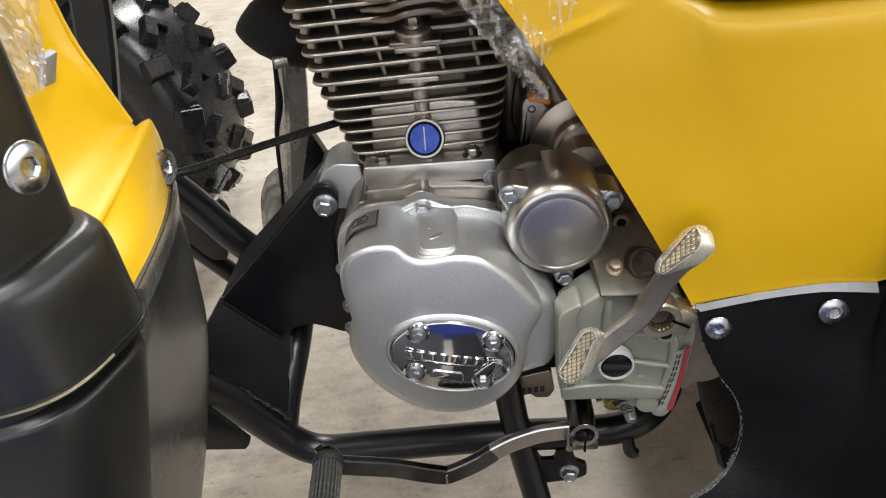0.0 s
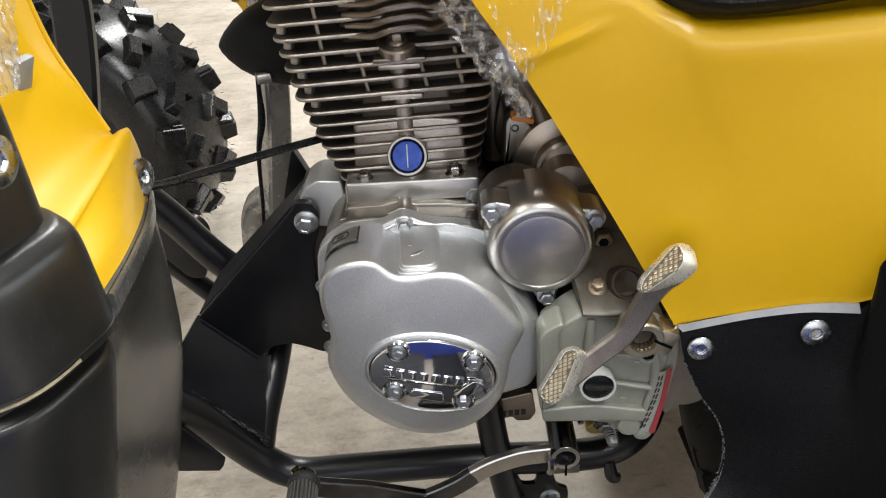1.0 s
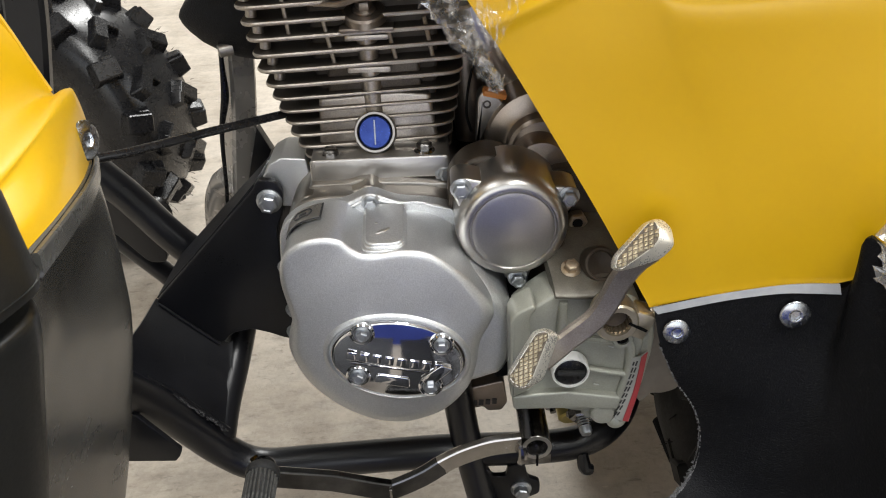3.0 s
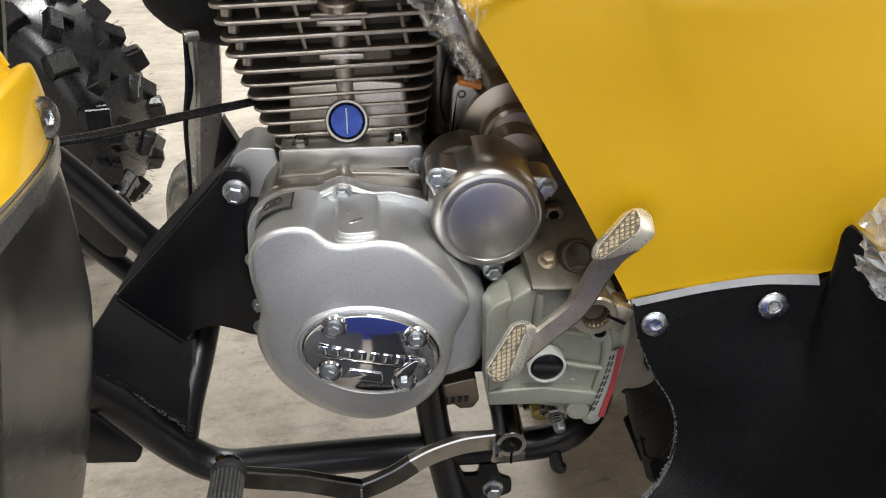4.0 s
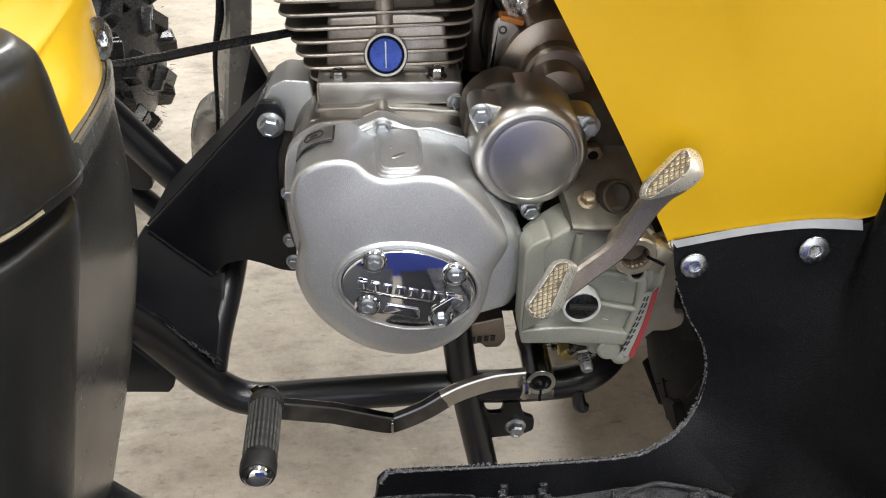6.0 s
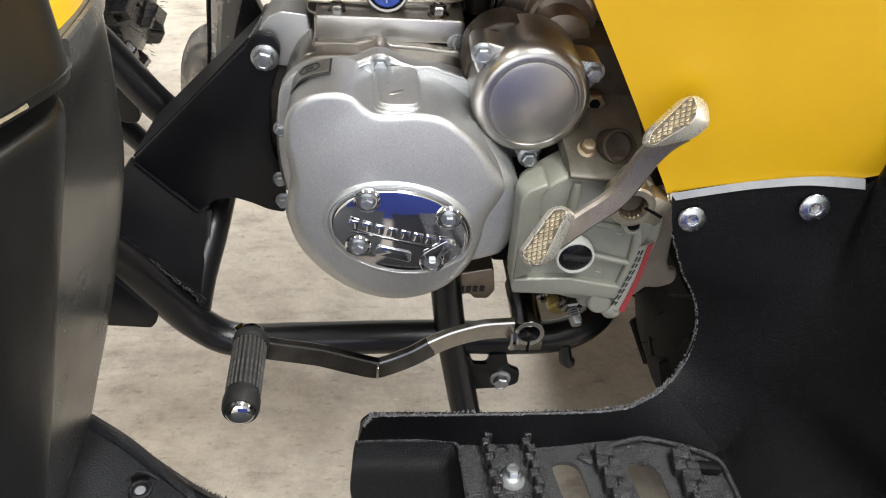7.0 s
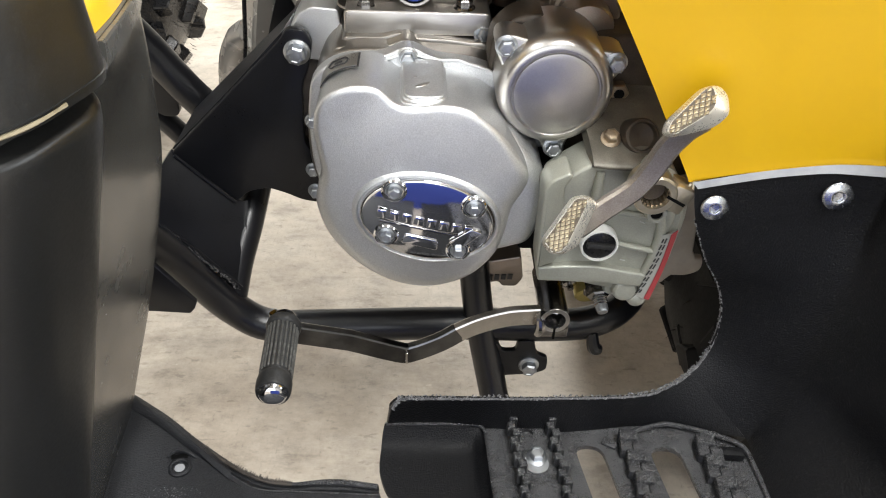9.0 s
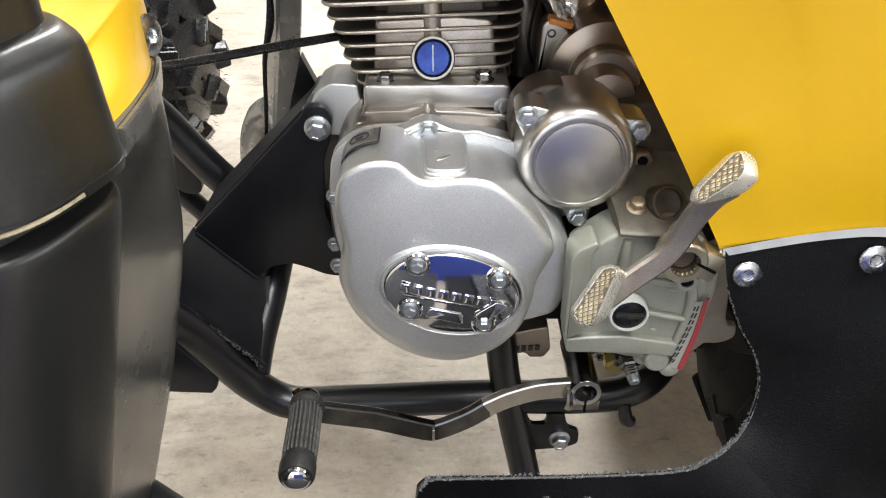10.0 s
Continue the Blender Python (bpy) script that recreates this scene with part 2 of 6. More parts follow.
def wrap_film(name, clear, streak, haze, scale, tone):
    m, nt, p = material(name)
    p.inputs["Base Color"].default_value = (tone, tone, tone, 1)
    p.inputs["Roughness"].default_value = 0.12
    p.inputs["Metallic"].default_value = 1.0 - haze
    t = nt.nodes.new("ShaderNodeBsdfTransparent")
    mix = nt.nodes.new("ShaderNodeMixShader")
    n = noise_tex(nt, scale, 4, 0.6, (1, 0.6, 0.28))
    r = ramp(nt, n.outputs[0], [(0.42, clear), (0.54, clear * 1.8), (0.60, streak), (0.66, clear * 1.4)])
    nt.links.new(r.outputs[0], mix.inputs[0])
    nt.links.new(t.outputs[0], mix.inputs[1])
    nt.links.new(p.outputs[0], mix.inputs[2])
    nt.links.new(mix.outputs[0], nt.nodes["Material Output"].inputs[0])
    return m


M_FILM = wrap_film("clear_wrap_film", 0.045, 0.55, 0.5, 75, 0.9)
M_CLING = wrap_film("cling_wrap_film", 0.015, 0.34, 0.6, 95, 0.9)
M_HAZY = wrap_film("milky_wrap_film", 0.24, 0.62, 0.75, 45, 0.62)

# ---- builders ----
PLACE = {}


def thing(name, at, label, category, group="", kind=""):
    ob = new(name)
    ob.empty_display_size = 0.02
    ob.location = at
    PLACE[ob] = Vector(at)
    return tagged(ob, label, category, group, kind)


def part(name, bm, mat, parent=None, label="", sharp=32, flats=None):
    """Links a bmesh, built in world metres, as one mesh under its thing or part, with its origin at its middle."""
    bmesh.ops.recalc_face_normals(bm, faces=bm.faces[:])
    mid = sum((v.co for v in bm.verts), Vector()) / max(1, len(bm.verts))
    bmesh.ops.translate(bm, verts=bm.verts[:], vec=-mid)
    me = bpy.data.meshes.new(name)
    bm.to_mesh(me)
    bm.free()
    me.materials.append(mat)
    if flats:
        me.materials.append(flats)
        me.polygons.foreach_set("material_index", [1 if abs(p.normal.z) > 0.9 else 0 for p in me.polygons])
    me.polygons.foreach_set("use_smooth", [True] * len(me.polygons))
    me.set_sharp_from_angle(angle=radians(sharp))
    ob = new(name, me)
    PLACE[ob] = mid
    ob.parent = parent
    ob.location = mid - (PLACE[parent] if parent else Vector())
    return tagged(ob, label)


def again(ob, name, at, parent, turn=None):
    """Another piece on the same mesh."""
    o = new(name, ob.data)
    PLACE[o] = Vector(at)
    o.parent = parent
    o.location = Vector(at) - PLACE[parent]
    if turn:
        o.rotation_euler = turn
    return o


def spline(pts, n, closed=False):
    """n points a span on a curve through pts."""
    pts = [Vector(p) for p in pts]
    out, m = [], len(pts)
    for i in range(m if closed else m - 1):
        if closed:
            a, b, c, d = pts[i - 1], pts[i], pts[(i + 1) % m], pts[(i + 2) % m]
        else:
            b, c = pts[i], pts[i + 1]
            a = pts[i - 1] if i else b * 2 - c
            d = pts[i + 2] if i + 2 < m else c * 2 - b
        for k in range(n):
            t = k / n
            out.append(0.5 * (2 * b + (c - a) * t + (2 * a - 5 * b + 4 * c - d) * t * t + (3 * b - a - 3 * c + d) * t ** 3))
    if not closed:
        out.append(pts[-1])
    return out


def rounded(pts, r, n=4):
    """A polygon with its corners rounded by about r."""
    pts = [Vector(p) for p in pts]
    out = []
    for i, p in enumerate(pts):
        a, b = pts[i - 1] - p, pts[(i + 1) % len(pts)] - p
        ra, rb = min(r, a.length * 0.45), min(r, b.length * 0.45)
        s, e = p + a.normalized() * ra, p + b.normalized() * rb
        for k in range(n + 1):
            t = k / n
            out.append(s * (1 - t) ** 2 + p * 2 * t * (1 - t) + e * t * t)
    return out


def inset(poly, d):
    """A polygon in the plane moved inwards by d."""
    area2 = sum(poly[i - 1].x * poly[i].y - poly[i].x * poly[i - 1].y for i in range(len(poly)))
    s = 1 if area2 > 0 else -1
    out = []
    for i, p in enumerate(poly):
        e = poly[(i + 1) % len(poly)] - poly[i - 1]
        nrm = Vector((-e.y, e.x)).normalized() * s if e.length > 1e-9 else Vector((0, 0))
        out.append(p + nrm * d)
    return out


def loft(rings, cap=True, closed=True):
    bm = bmesh.new()
    vs = [[bm.verts.new(p) for p in r] for r in rings]
    n = len(vs[0])
    for a, b in zip(vs, vs[1:]):
        for i in range(n if closed else n - 1):
            j = (i + 1) % n
            try:
                bm.faces.new((a[i], a[j], b[j], b[i]))
            except ValueError:
                pass
    if cap:
        bm.faces.new(vs[0])
        bm.faces.new(vs[-1][::-1])
    return bm


def prism(poly, y0, y1, bev=0.0015, back=True, steps=3):
    """An (x, z) outline drawn out from y0 (near) to y1 (far), its near edge rounded by bev."""
    poly = [Vector(p) for p in poly]
    rings = [[(q.x, y1, q.y) for q in poly]]
    for k in range(steps + 1):
        a = math.pi / 2 * k / steps
        rings.append([(q.x, y0 + bev * (1 - math.sin(a)), q.y) for q in inset(poly, bev * (1 - math.cos(a)))])
    return loft(rings)


def lathe(at, axis, profile, seg=32, cap=True, squash=None):
    """A turned form round axis: profile of (radius, height along the axis)."""
    z = Vector(axis).normalized()
    x = z.orthogonal().normalized()
    y = z.cross(x)
    at = Vector(at)
    rings = [[at + z * h + (x * math.cos(2 * math.pi * i / seg) + y * math.sin(2 * math.pi * i / seg)) * r for i in range(seg)] for r, h in profile]
    return loft(rings, cap)


def tube(path, r, seg=14, n=6, cap=True):
    """A round bar along a curve; r may be a list of radii, one a point of the path."""
    pts = spline(path, n)
    radii = [r] * len(pts) if not isinstance(r, (list, tuple)) else [q.x for q in spline([(v, 0, 0) for v in r], n)]
    rings, up = [], None
    for i, p in enumerate(pts):
        d = (pts[min(i + 1, len(pts) - 1)] - pts[max(i - 1, 0)]).normalized()
        up = d.orthogonal() if up is None else up - d * up.dot(d)
        up.normalize()
        side = d.cross(up)
        rings.append([p + (up * math.cos(2 * math.pi * k / seg) + side * math.sin(2 * math.pi * k / seg)) * radii[i] for k in range(seg)])
    return loft(rings, cap)


def bar(path, wide, thick, across, n=6, bev=0.25):
    """A flat bar along a curve; across: the direction of its width."""
    pts = spline(path, n)
    rings = []
    for i, p in enumerate(pts):
        d = (pts[min(i + 1, len(pts) - 1)] - pts[max(i - 1, 0)]).normalized()
        u = Vector(across)
        u = (u - d * u.dot(d)).normalized()
        v = d.cross(u)
        w, t, e = wide / 2, thick / 2, thick * bev
        rings.append([p + u * a + v * b for a, b in ((w - e, t), (w, t - e), (w, e - t), (w - e, -t), (e - w, -t), (-w, e - t), (-w, t - e), (e - w, t))])
    return loft(rings)


def patch(rows, n=6, m=6, thick=0.003, away=(0, 1, 0)):
    """A curved sheet through rows of points, with thickness on the side named by away."""
    fine = [spline(r, m) for r in rows]
    cols = [spline([f[i] for f in fine], n) for i in range(len(fine[0]))]
    bm = bmesh.new()
    grid = [[bm.verts.new(c[j]) for c in cols] for j in range(len(cols[0]))]
    for j in range(len(grid) - 1):
        for i in range(len(grid[0]) - 1):
            bm.faces.new((grid[j][i], grid[j][i + 1], grid[j + 1][i + 1], grid[j + 1][i]))
    bm.normal_update()
    mean = sum((f.normal for f in bm.faces), Vector())
    if mean.dot(Vector(away)) > 0:
        bmesh.ops.reverse_faces(bm, faces=bm.faces[:])
        bm.normal_update()
    fronts = bm.faces[:]
    rim = [e for e in bm.edges if e.is_boundary]
    under = {v: bm.verts.new(v.co - v.normal * thick) for v in bm.verts[:]}
    for f in fronts:
        bm.faces.new([under[v] for v in reversed(f.verts)])
    for e in rim:
        a, b = e.verts
        bm.faces.new((a, b, under[b], under[a]))
    return bm


def block(at, size, turn=(0, 0, 0), bev=0.001, segs=2):
    bm = bmesh.new()
    bmesh.ops.create_cube(bm, size=1.0)
    bmesh.ops.scale(bm, vec=size, verts=bm.verts[:])
    if bev:
        bmesh.ops.bevel(bm, geom=bm.edges[:], offset=min(bev, min(size) * 0.45), segments=segs, affect="EDGES", profile=0.6)
    bmesh.ops.transform(bm, matrix=pose(*at, *turn), verts=bm.verts[:])
    return bm


def join(*bms):
    out = bms[0]
    for b in bms[1:]:
        me = bpy.data.meshes.new("tmp")
        b.to_mesh(me)
        b.free()
        out.from_mesh(me)
        bpy.data.meshes.remove(me)
    return out


def hexagon(at, axis, r, h0, h1, turn=0.3):
    z = Vector(axis).normalized()
    x = z.orthogonal().normalized()
    y = z.cross(x)
    ring = lambda rr, h: [Vector(at) + z * h + (x * math.cos(turn + math.pi / 3 * i) + y * math.sin(turn + math.pi / 3 * i)) * rr for i in range(6)]
    return loft([ring(r, h0), ring(r, h1 - r * 0.16), ring(r * 0.84, h1), ring(r * 0.60, h1 + r * 0.03), ring(r * 0.54, h1 - r * 0.04), ring(r * 0.2, h1 - r * 0.02)])


FACE = (0, -1, 0)


def flange_bolt(parent, at, axis=FACE, r=0.0062, mat=None, turn=0.3, name="bolt", label=""):
    """A hexagon bolt with a pressed washer under its head."""
    f = lathe(at, axis, [(r * 1.35, 0), (r * 1.35, r * 0.22), (r * 1.05, r * 0.42)], 20)
    return part(name, join(f, hexagon(at, axis, r, r * 0.3, r * 1.35, turn)), mat or M_ZINC, parent, label, 25)


def dome_screw(parent, at, axis=FACE, r=0.0135, mat=None, label="zinc-plated domed screw with a hexagon socket"):
    """A wide domed screw with a hexagon socket."""
    z = Vector(axis).normalized()
    x = z.orthogonal().normalized()
    y = z.cross(x)
    at, seg = Vector(at), 36
    def ring(k, h):
        return [at + z * (h * r) + (x * math.cos(2 * math.pi * i / seg) + y * math.sin(2 * math.pi * i / seg)) * (k * r) for i in range(seg)]
    def six(k, h):
        out = []
        for i in range(seg):
            a = 2 * math.pi * i / seg
            f = math.cos(math.pi / 6) / math.cos((a % (math.pi / 3)) - math.pi / 6)
            out.append(at + z * (h * r) + (x * math.cos(a) + y * math.sin(a)) * (k * r * f))
        return out
    body = loft([ring(1, 0), ring(1, 0.07), ring(0.97, 0.11), ring(0.84, 0.155), ring(0.66, 0.20), ring(0.50, 0.23), six(0.42, 0.24), six(0.38, 0.22), six(0.36, 0.06), six(0.1, 0.05)])
    s = part("screw", body, mat or M_SCREW, parent, label, 40)
    return s

# ---- the shop ----


def slab(name, at, size, mat, label, category):
    ob = part(name, block(at, size, bev=0), mat)
    return tagged(ob, label, category, kind="structure")


slab("floor", (0, 1.5, -0.05), (8, 9, 0.1), M_CONCRETE, "worn beige concrete shop floor with a broad brown patch of stain and painted shade", "floor")
slab("wall_north", (0, 6.05, 1.75), (8, 0.1, 3.5), M_WALL, "plain white plaster wall", "wall")
slab("wall_south", (-3.15, -3.05, 1.75), (1.7, 0.1, 3.5), M_WALL, "plain white plaster wall beside the open door", "wall")
slab("wall_south_2", (2.45, -3.05, 1.75), (3.1, 0.1, 3.5), M_WALL, "plain white plaster wall beside the open door", "wall")
slab("wall_south_3", (-0.70, -3.05, 2.95), (3.2, 0.1, 1.1), M_WALL, "plain white plaster wall over the open door", "wall")
slab("ground_2", (-0.95, -8.1, -0.06), (10, 10, 0.1), M_CONCRETE, "bare concrete yard outside the open door", "ground")
slab("wall_east", (4.05, -2.5, 1.75), (0.1, 1.0, 3.5), M_WALL, "plain white plaster wall beside the window", "wall")
slab("wall_east_2", (4.05, 4.2, 1.75), (0.1, 3.6, 3.5), M_WALL, "plain white plaster wall beside the window", "wall")
slab("wall_east_3", (4.05, 0.2, 3.05), (0.1, 4.4, 0.9), M_WALL, "plain white plaster wall over the window", "wall")
slab("wall_east_4", (4.05, 0.2, 0.45), (0.1, 4.4, 0.9), M_WALL, "plain white plaster wall under the window", "wall")
slab("ground", (9.1, 1.5, -0.06), (10, 20, 0.1), M_CONCRETE, "bare concrete yard outside the window", "ground")
slab("wall_west", (-4.05, 1.5, 1.75), (0.1, 9, 3.5), M_WALL, "plain white plaster wall", "wall")
slab("ceiling", (0, 1.5, 3.55), (8.2, 9.2, 0.1), M_WALL, "plain white ceiling", "ceiling")
# unseen blue box, added only to give the oval plate its blue reflection
crate = thing("blue_reflector", (0.03, -0.54, 0.0), "unseen blue box added to reflect in the oval plate", "crate")
part("reflector_body", loft([[(0.03 + sx * w, -0.54 + sy * d, z) for sx, sy in ((-1, -1), (1, -1), (1, 1), (-1, 1))] for w, d, z in ((0.28, 0.22, 0.001), (0.30, 0.25, 0.42))]), surface("reflector_blue", (0.03, 0.06, 0.36), (0.05, 0.09, 0.46), 0.0, (0.4, 0.6), 3, 60, 0.1), crate)
part("reflector_rim", block((0.03, -0.54, 0.43), (0.63, 0.53, 0.03), (0, 0, 0), 0.008), surface("reflector_rim_blue", (0.03, 0.06, 0.36), (0.05, 0.09, 0.46), 0.0, (0.4, 0.6), 3, 60, 0.1), crate)

# ---- frame ----
frame_thing = thing("vehicle_frame", (-0.05, 0.60, 0.0), "black powder-coated tubular steel quad frame under the engine", "frame")
part("lower_tube", tube([(-0.295, 0.49, 0.45), (-0.272, 0.53, 0.393), (-0.2565, 0.565, 0.3374), (-0.2374, 0.588, 0.2845), (-0.213, 0.60, 0.239), (-0.180, 0.60, 0.2175), (-0.12, 0.60, 0.218), (0.0, 0.60, 0.223), (0.10, 0.60, 0.222), (0.15, 0.605, 0.226), (0.185, 0.63, 0.235), (0.21, 0.68, 0.25)], 0.0165, 18), M_BLACK, frame_thing)
part("cross_tube", tube([(0.016, 0.62, 0.34), (0.026, 0.60, 0.25), (0.045, 0.575, 0.16), (0.06, 0.545, 0.10)], 0.0148, 16), M_BLACK, frame_thing)
part("far_lower_tube", tube([(-0.19, 0.90, 0.215), (-0.05, 0.90, 0.218), (0.25, 0.90, 0.22)], 0.0165, 14), M_BLACK, frame_thing)
part("upright_tube", bar([(-0.172, 0.80, 0.78), (-0.181, 0.80, 0.575), (-0.199, 0.80, 0.44), (-0.215, 0.80, 0.32)], 0.028, 0.024, (0.80, 0.60, 0), 6, 0.12), M_SATIN, frame_thing, "grey-sheened square tube")
part("brace_plate", prism([(-0.172, 0.50), (-0.150, 0.45), (-0.165, 0.44), (-0.19, 0.44)], 0.792, 0.806, 0.001), M_BLACK, frame_thing)
part("bent_tube", tube([(-0.205, 0.80, 0.44), (-0.225, 0.82, 0.42), (-0.238, 0.83, 0.38), (-0.24, 0.82, 0.30)], 0.0175, 16), M_SATIN, frame_thing)
part("down_tube", tube([(-0.187, 0.715, 0.37), (-0.1988, 0.69, 0.3204), (-0.2036, 0.66, 0.2994), (-0.2116, 0.63, 0.2724), (-0.2158, 0.608, 0.25)], 0.0155, 16), M_BLACK, frame_thing)
part("swing_arm", tube([(0.20, 0.72, 0.30), (0.30, 0.74, 0.27), (0.490, 0.75, 0.262)], [0.03, 0.026, 0.026], 14), M_BLACK, frame_thing)
part("rear_axle", tube([(0.490, 0.53, 0.262), (0.490, 0.75, 0.262), (0.490, 1.05, 0.262)], 0.022, 16), M_BLACK, frame_thing)
# engine mount: a folded plate with a flange, and a box plate down to the lower tube
mount = rounded([(-0.153, 0.496), (-0.147, 0.5065), (-0.132, 0.5055), (-0.126, 0.494), (-0.130, 0.472), (-0.137, 0.455), (-0.139, 0.40), (-0.128, 0.375), (-0.130, 0.331), (-0.146, 0.334), (-0.160, 0.341), (-0.177, 0.347), (-0.196, 0.343), (-0.208, 0.331), (-0.2625, 0.384)], 0.005)
mp = part("mount_plate", prism(mount, 0.652, 0.659, 0.0012), M_BLACK, frame_thing)
part("mount_flange", patch([[(-0.152, 0.6565, 0.5005), (-0.206, 0.6565, 0.443), (-0.262, 0.6565, 0.386)], [(-0.146, 0.724, 0.4995), (-0.202, 0.728, 0.444), (-0.2585, 0.732, 0.387)]], 3, 5, 0.005, (1, 0, -1)), M_BLACK, frame_thing)
part("box_plate", patch([[(-0.2625, 0.656, 0.3855), (-0.236, 0.656, 0.3575), (-0.208, 0.657, 0.330), (-0.200, 0.660, 0.327)], [(-0.277, 0.622, 0.370), (-0.247, 0.624, 0.334), (-0.209, 0.632, 0.298), (-0.2015, 0.637, 0.297)], [(-0.293, 0.566, 0.370), (-0.264, 0.580, 0.333), (-0.232, 0.588, 0.293), (-0.2065, 0.597, 0.254)]], 4, 5, 0.004, (0, 1, -0.4)), M_BLACK, frame_thing)
part("weld_bead", tube([(-0.256, 0.577, 0.354), (-0.241, 0.584, 0.331), (-0.228, 0.591, 0.308), (-0.204, 0.602, 0.264)], [0.0018, 0.0025, 0.002, 0.0025], 8, 8), M_BLACK, frame_thing, "grainy weld bead with bright flecks")
part("weld_bead", tube([(-0.260, 0.652, 0.3815), (-0.236, 0.652, 0.3560), (-0.210, 0.652, 0.330)], 0.0016, 8, 8), M_BLACK, frame_thing)
bm = bmesh.new()
seam = spline([(-0.258, 0.574, 0.356), (-0.243, 0.581, 0.332), (-0.229, 0.588, 0.308), (-0.205, 0.599, 0.266)], 16)
for q in seam:
    for _ in range(3):
        p = Vector(q) + Vector((random.gauss(0, 0.0016), random.gauss(-0.001, 0.0008), random.gauss(0, 0.0016)))
        bmesh.ops.create_icosphere(bm, subdivisions=1, radius=random.uniform(0.0005, 0.0012), matrix=Matrix.Translation(p))
tagged(part("weld_spatter", bm, M_SPATTER, frame_thing, "grey weld spatter", 40), kind="stuff")
part("tab_plate", prism(rounded([(-0.34, 0.38), (-0.288, 0.362), (-0.257, 0.341), (-0.240, 0.317), (-0.2275, 0.2990), (-0.2295, 0.2925), (-0.2345, 0.2865), (-0.34, 0.2925)], 0.0015), 0.540, 0.545, 0.0006), M_BLACK, frame_thing)
# footrest tab with its bolt
part("footrest_tab", prism(rounded([(0.036, 0.212), (0.048, 0.213), (0.052, 0.202), (0.066, 0.202), (0.068, 0.216), (0.084, 0.216), (0.088, 0.198), (0.100, 0.192), (0.100, 0.176), (0.088, 0.170), (0.045, 0.166)], 0.004), 0.582, 0.588, 0.001), M_BLACK, frame_thing)
flange_bolt(frame_thing, (0.081, 0.582, 0.184), r=0.0078, turn=0.1)
part("clamp_end", tube([(0.142, 0.590, 0.222), (0.145, 0.584, 0.207), (0.152, 0.584, 0.204)], [0.006, 0.007, 0.005], 10), M_BLACK, frame_thing)
flange_bolt(frame_thing, (-0.139, 0.652, 0.486), r=0.0085, turn=0.0)

# ---- engine ----
engine = thing("engine", (-0.03, 0.66, 0.25), "silver single-cylinder petrol engine with cooling fins and chrome oval plate", "engine")
# crankcase behind the cover
case = rounded([(-0.128, 0.46), (-0.112, 0.502), (-0.085, 0.512), (0.022, 0.505), (0.055, 0.47), (0.072, 0.40), (0.066, 0.345), (0.02, 0.310), (-0.05, 0.305), (-0.105, 0.345), (-0.128, 0.40)], 0.02, 5)
crank = part("crankcase", prism(case, 0.603, 0.80, 0.006), M_ALU, engine)
neck = rounded([(-0.112, 0.480), (-0.104, 0.5085), (-0.066, 0.5085), (-0.054, 0.5130), (-0.048, 0.5160), (-0.042, 0.5150), (-0.034, 0.5080), (-0.018, 0.5065), (0.000, 0.5025), (0.020, 0.5005), (0.026, 0.470)], 0.007, 4)
part("case_neck", prism(neck, 0.612, 0.78, 0.003), M_ALU, crank)
upper_neck = rounded([(-0.100, 0.490), (-0.0985, 0.5115), (-0.064, 0.5120), (-0.050, 0.5165), (-0.040, 0.5120), (-0.010, 0.5110), (0.004, 0.5090), (0.022, 0.5085), (0.024, 0.490)], 0.006, 4)
part("case_neck", prism(upper_neck, 0.626, 0.78, 0.002), M_ALU, crank)
part("mount_lug", join(prism(rounded([(-0.150, 0.476), (-0.147, 0.498), (-0.1375, 0.515), (-0.126, 0.521), (-0.104, 0.519), (-0.098, 0.47)], 0.003, 3), 0.664, 0.712, 0.0015)), M_SILVER, crank)
part("case_side", prism(rounded([(-0.150, 0.37), (-0.152, 0.495), (-0.11, 0.50), (-0.10, 0.36)], 0.006), 0.668, 0.75, 0.003), M_CORE, crank)
part("serial_plate", prism(rounded([(0.018, 0.262), (0.022, 0.290), (0.066, 0.300), (0.070, 0.272), (0.064, 0.262), (0.050, 0.262), (0.046, 0.268)], 0.003), 0.612, 0.66, 0.002), M_STARTER, crank, "cast foot with stamped serial strokes")
for i in range(5):
    part("stamped_stroke", block((0.031 + i * 0.0065, 0.6115, 0.2735 + i * 0.0004), (0.0045, 0.001, 0.0062), (0, 4, 0), 0.0), M_INK, crank)

# cover over the clutch: flange, body and swollen face
flange = [Vector(p) for p in spline([(-0.123, 0.470, 0), (-0.118, 0.492, 0), (-0.098, 0.507, 0), (-0.066, 0.511, 0), (-0.044, 0.519, 0), (-0.022, 0.511, 0), (0.018, 0.5035, 0), (0.048, 0.478, 0), (0.066, 0.448, 0), (0.072, 0.40, 0), (0.068, 0.356, 0), (0.024, 0.326, 0), (-0.022, 0.312, 0), (-0.068, 0.325, 0), (-0.102, 0.352, 0), (-0.120, 0.40, 0), (-0.124, 0.44, 0)], 5, True)]
flange = [p.xy for p in flange]
cover = part("clutch_cover", prism(flange, 0.590, 0.604, 0.002), M_SILVER, engine, "satin silver painted cover")
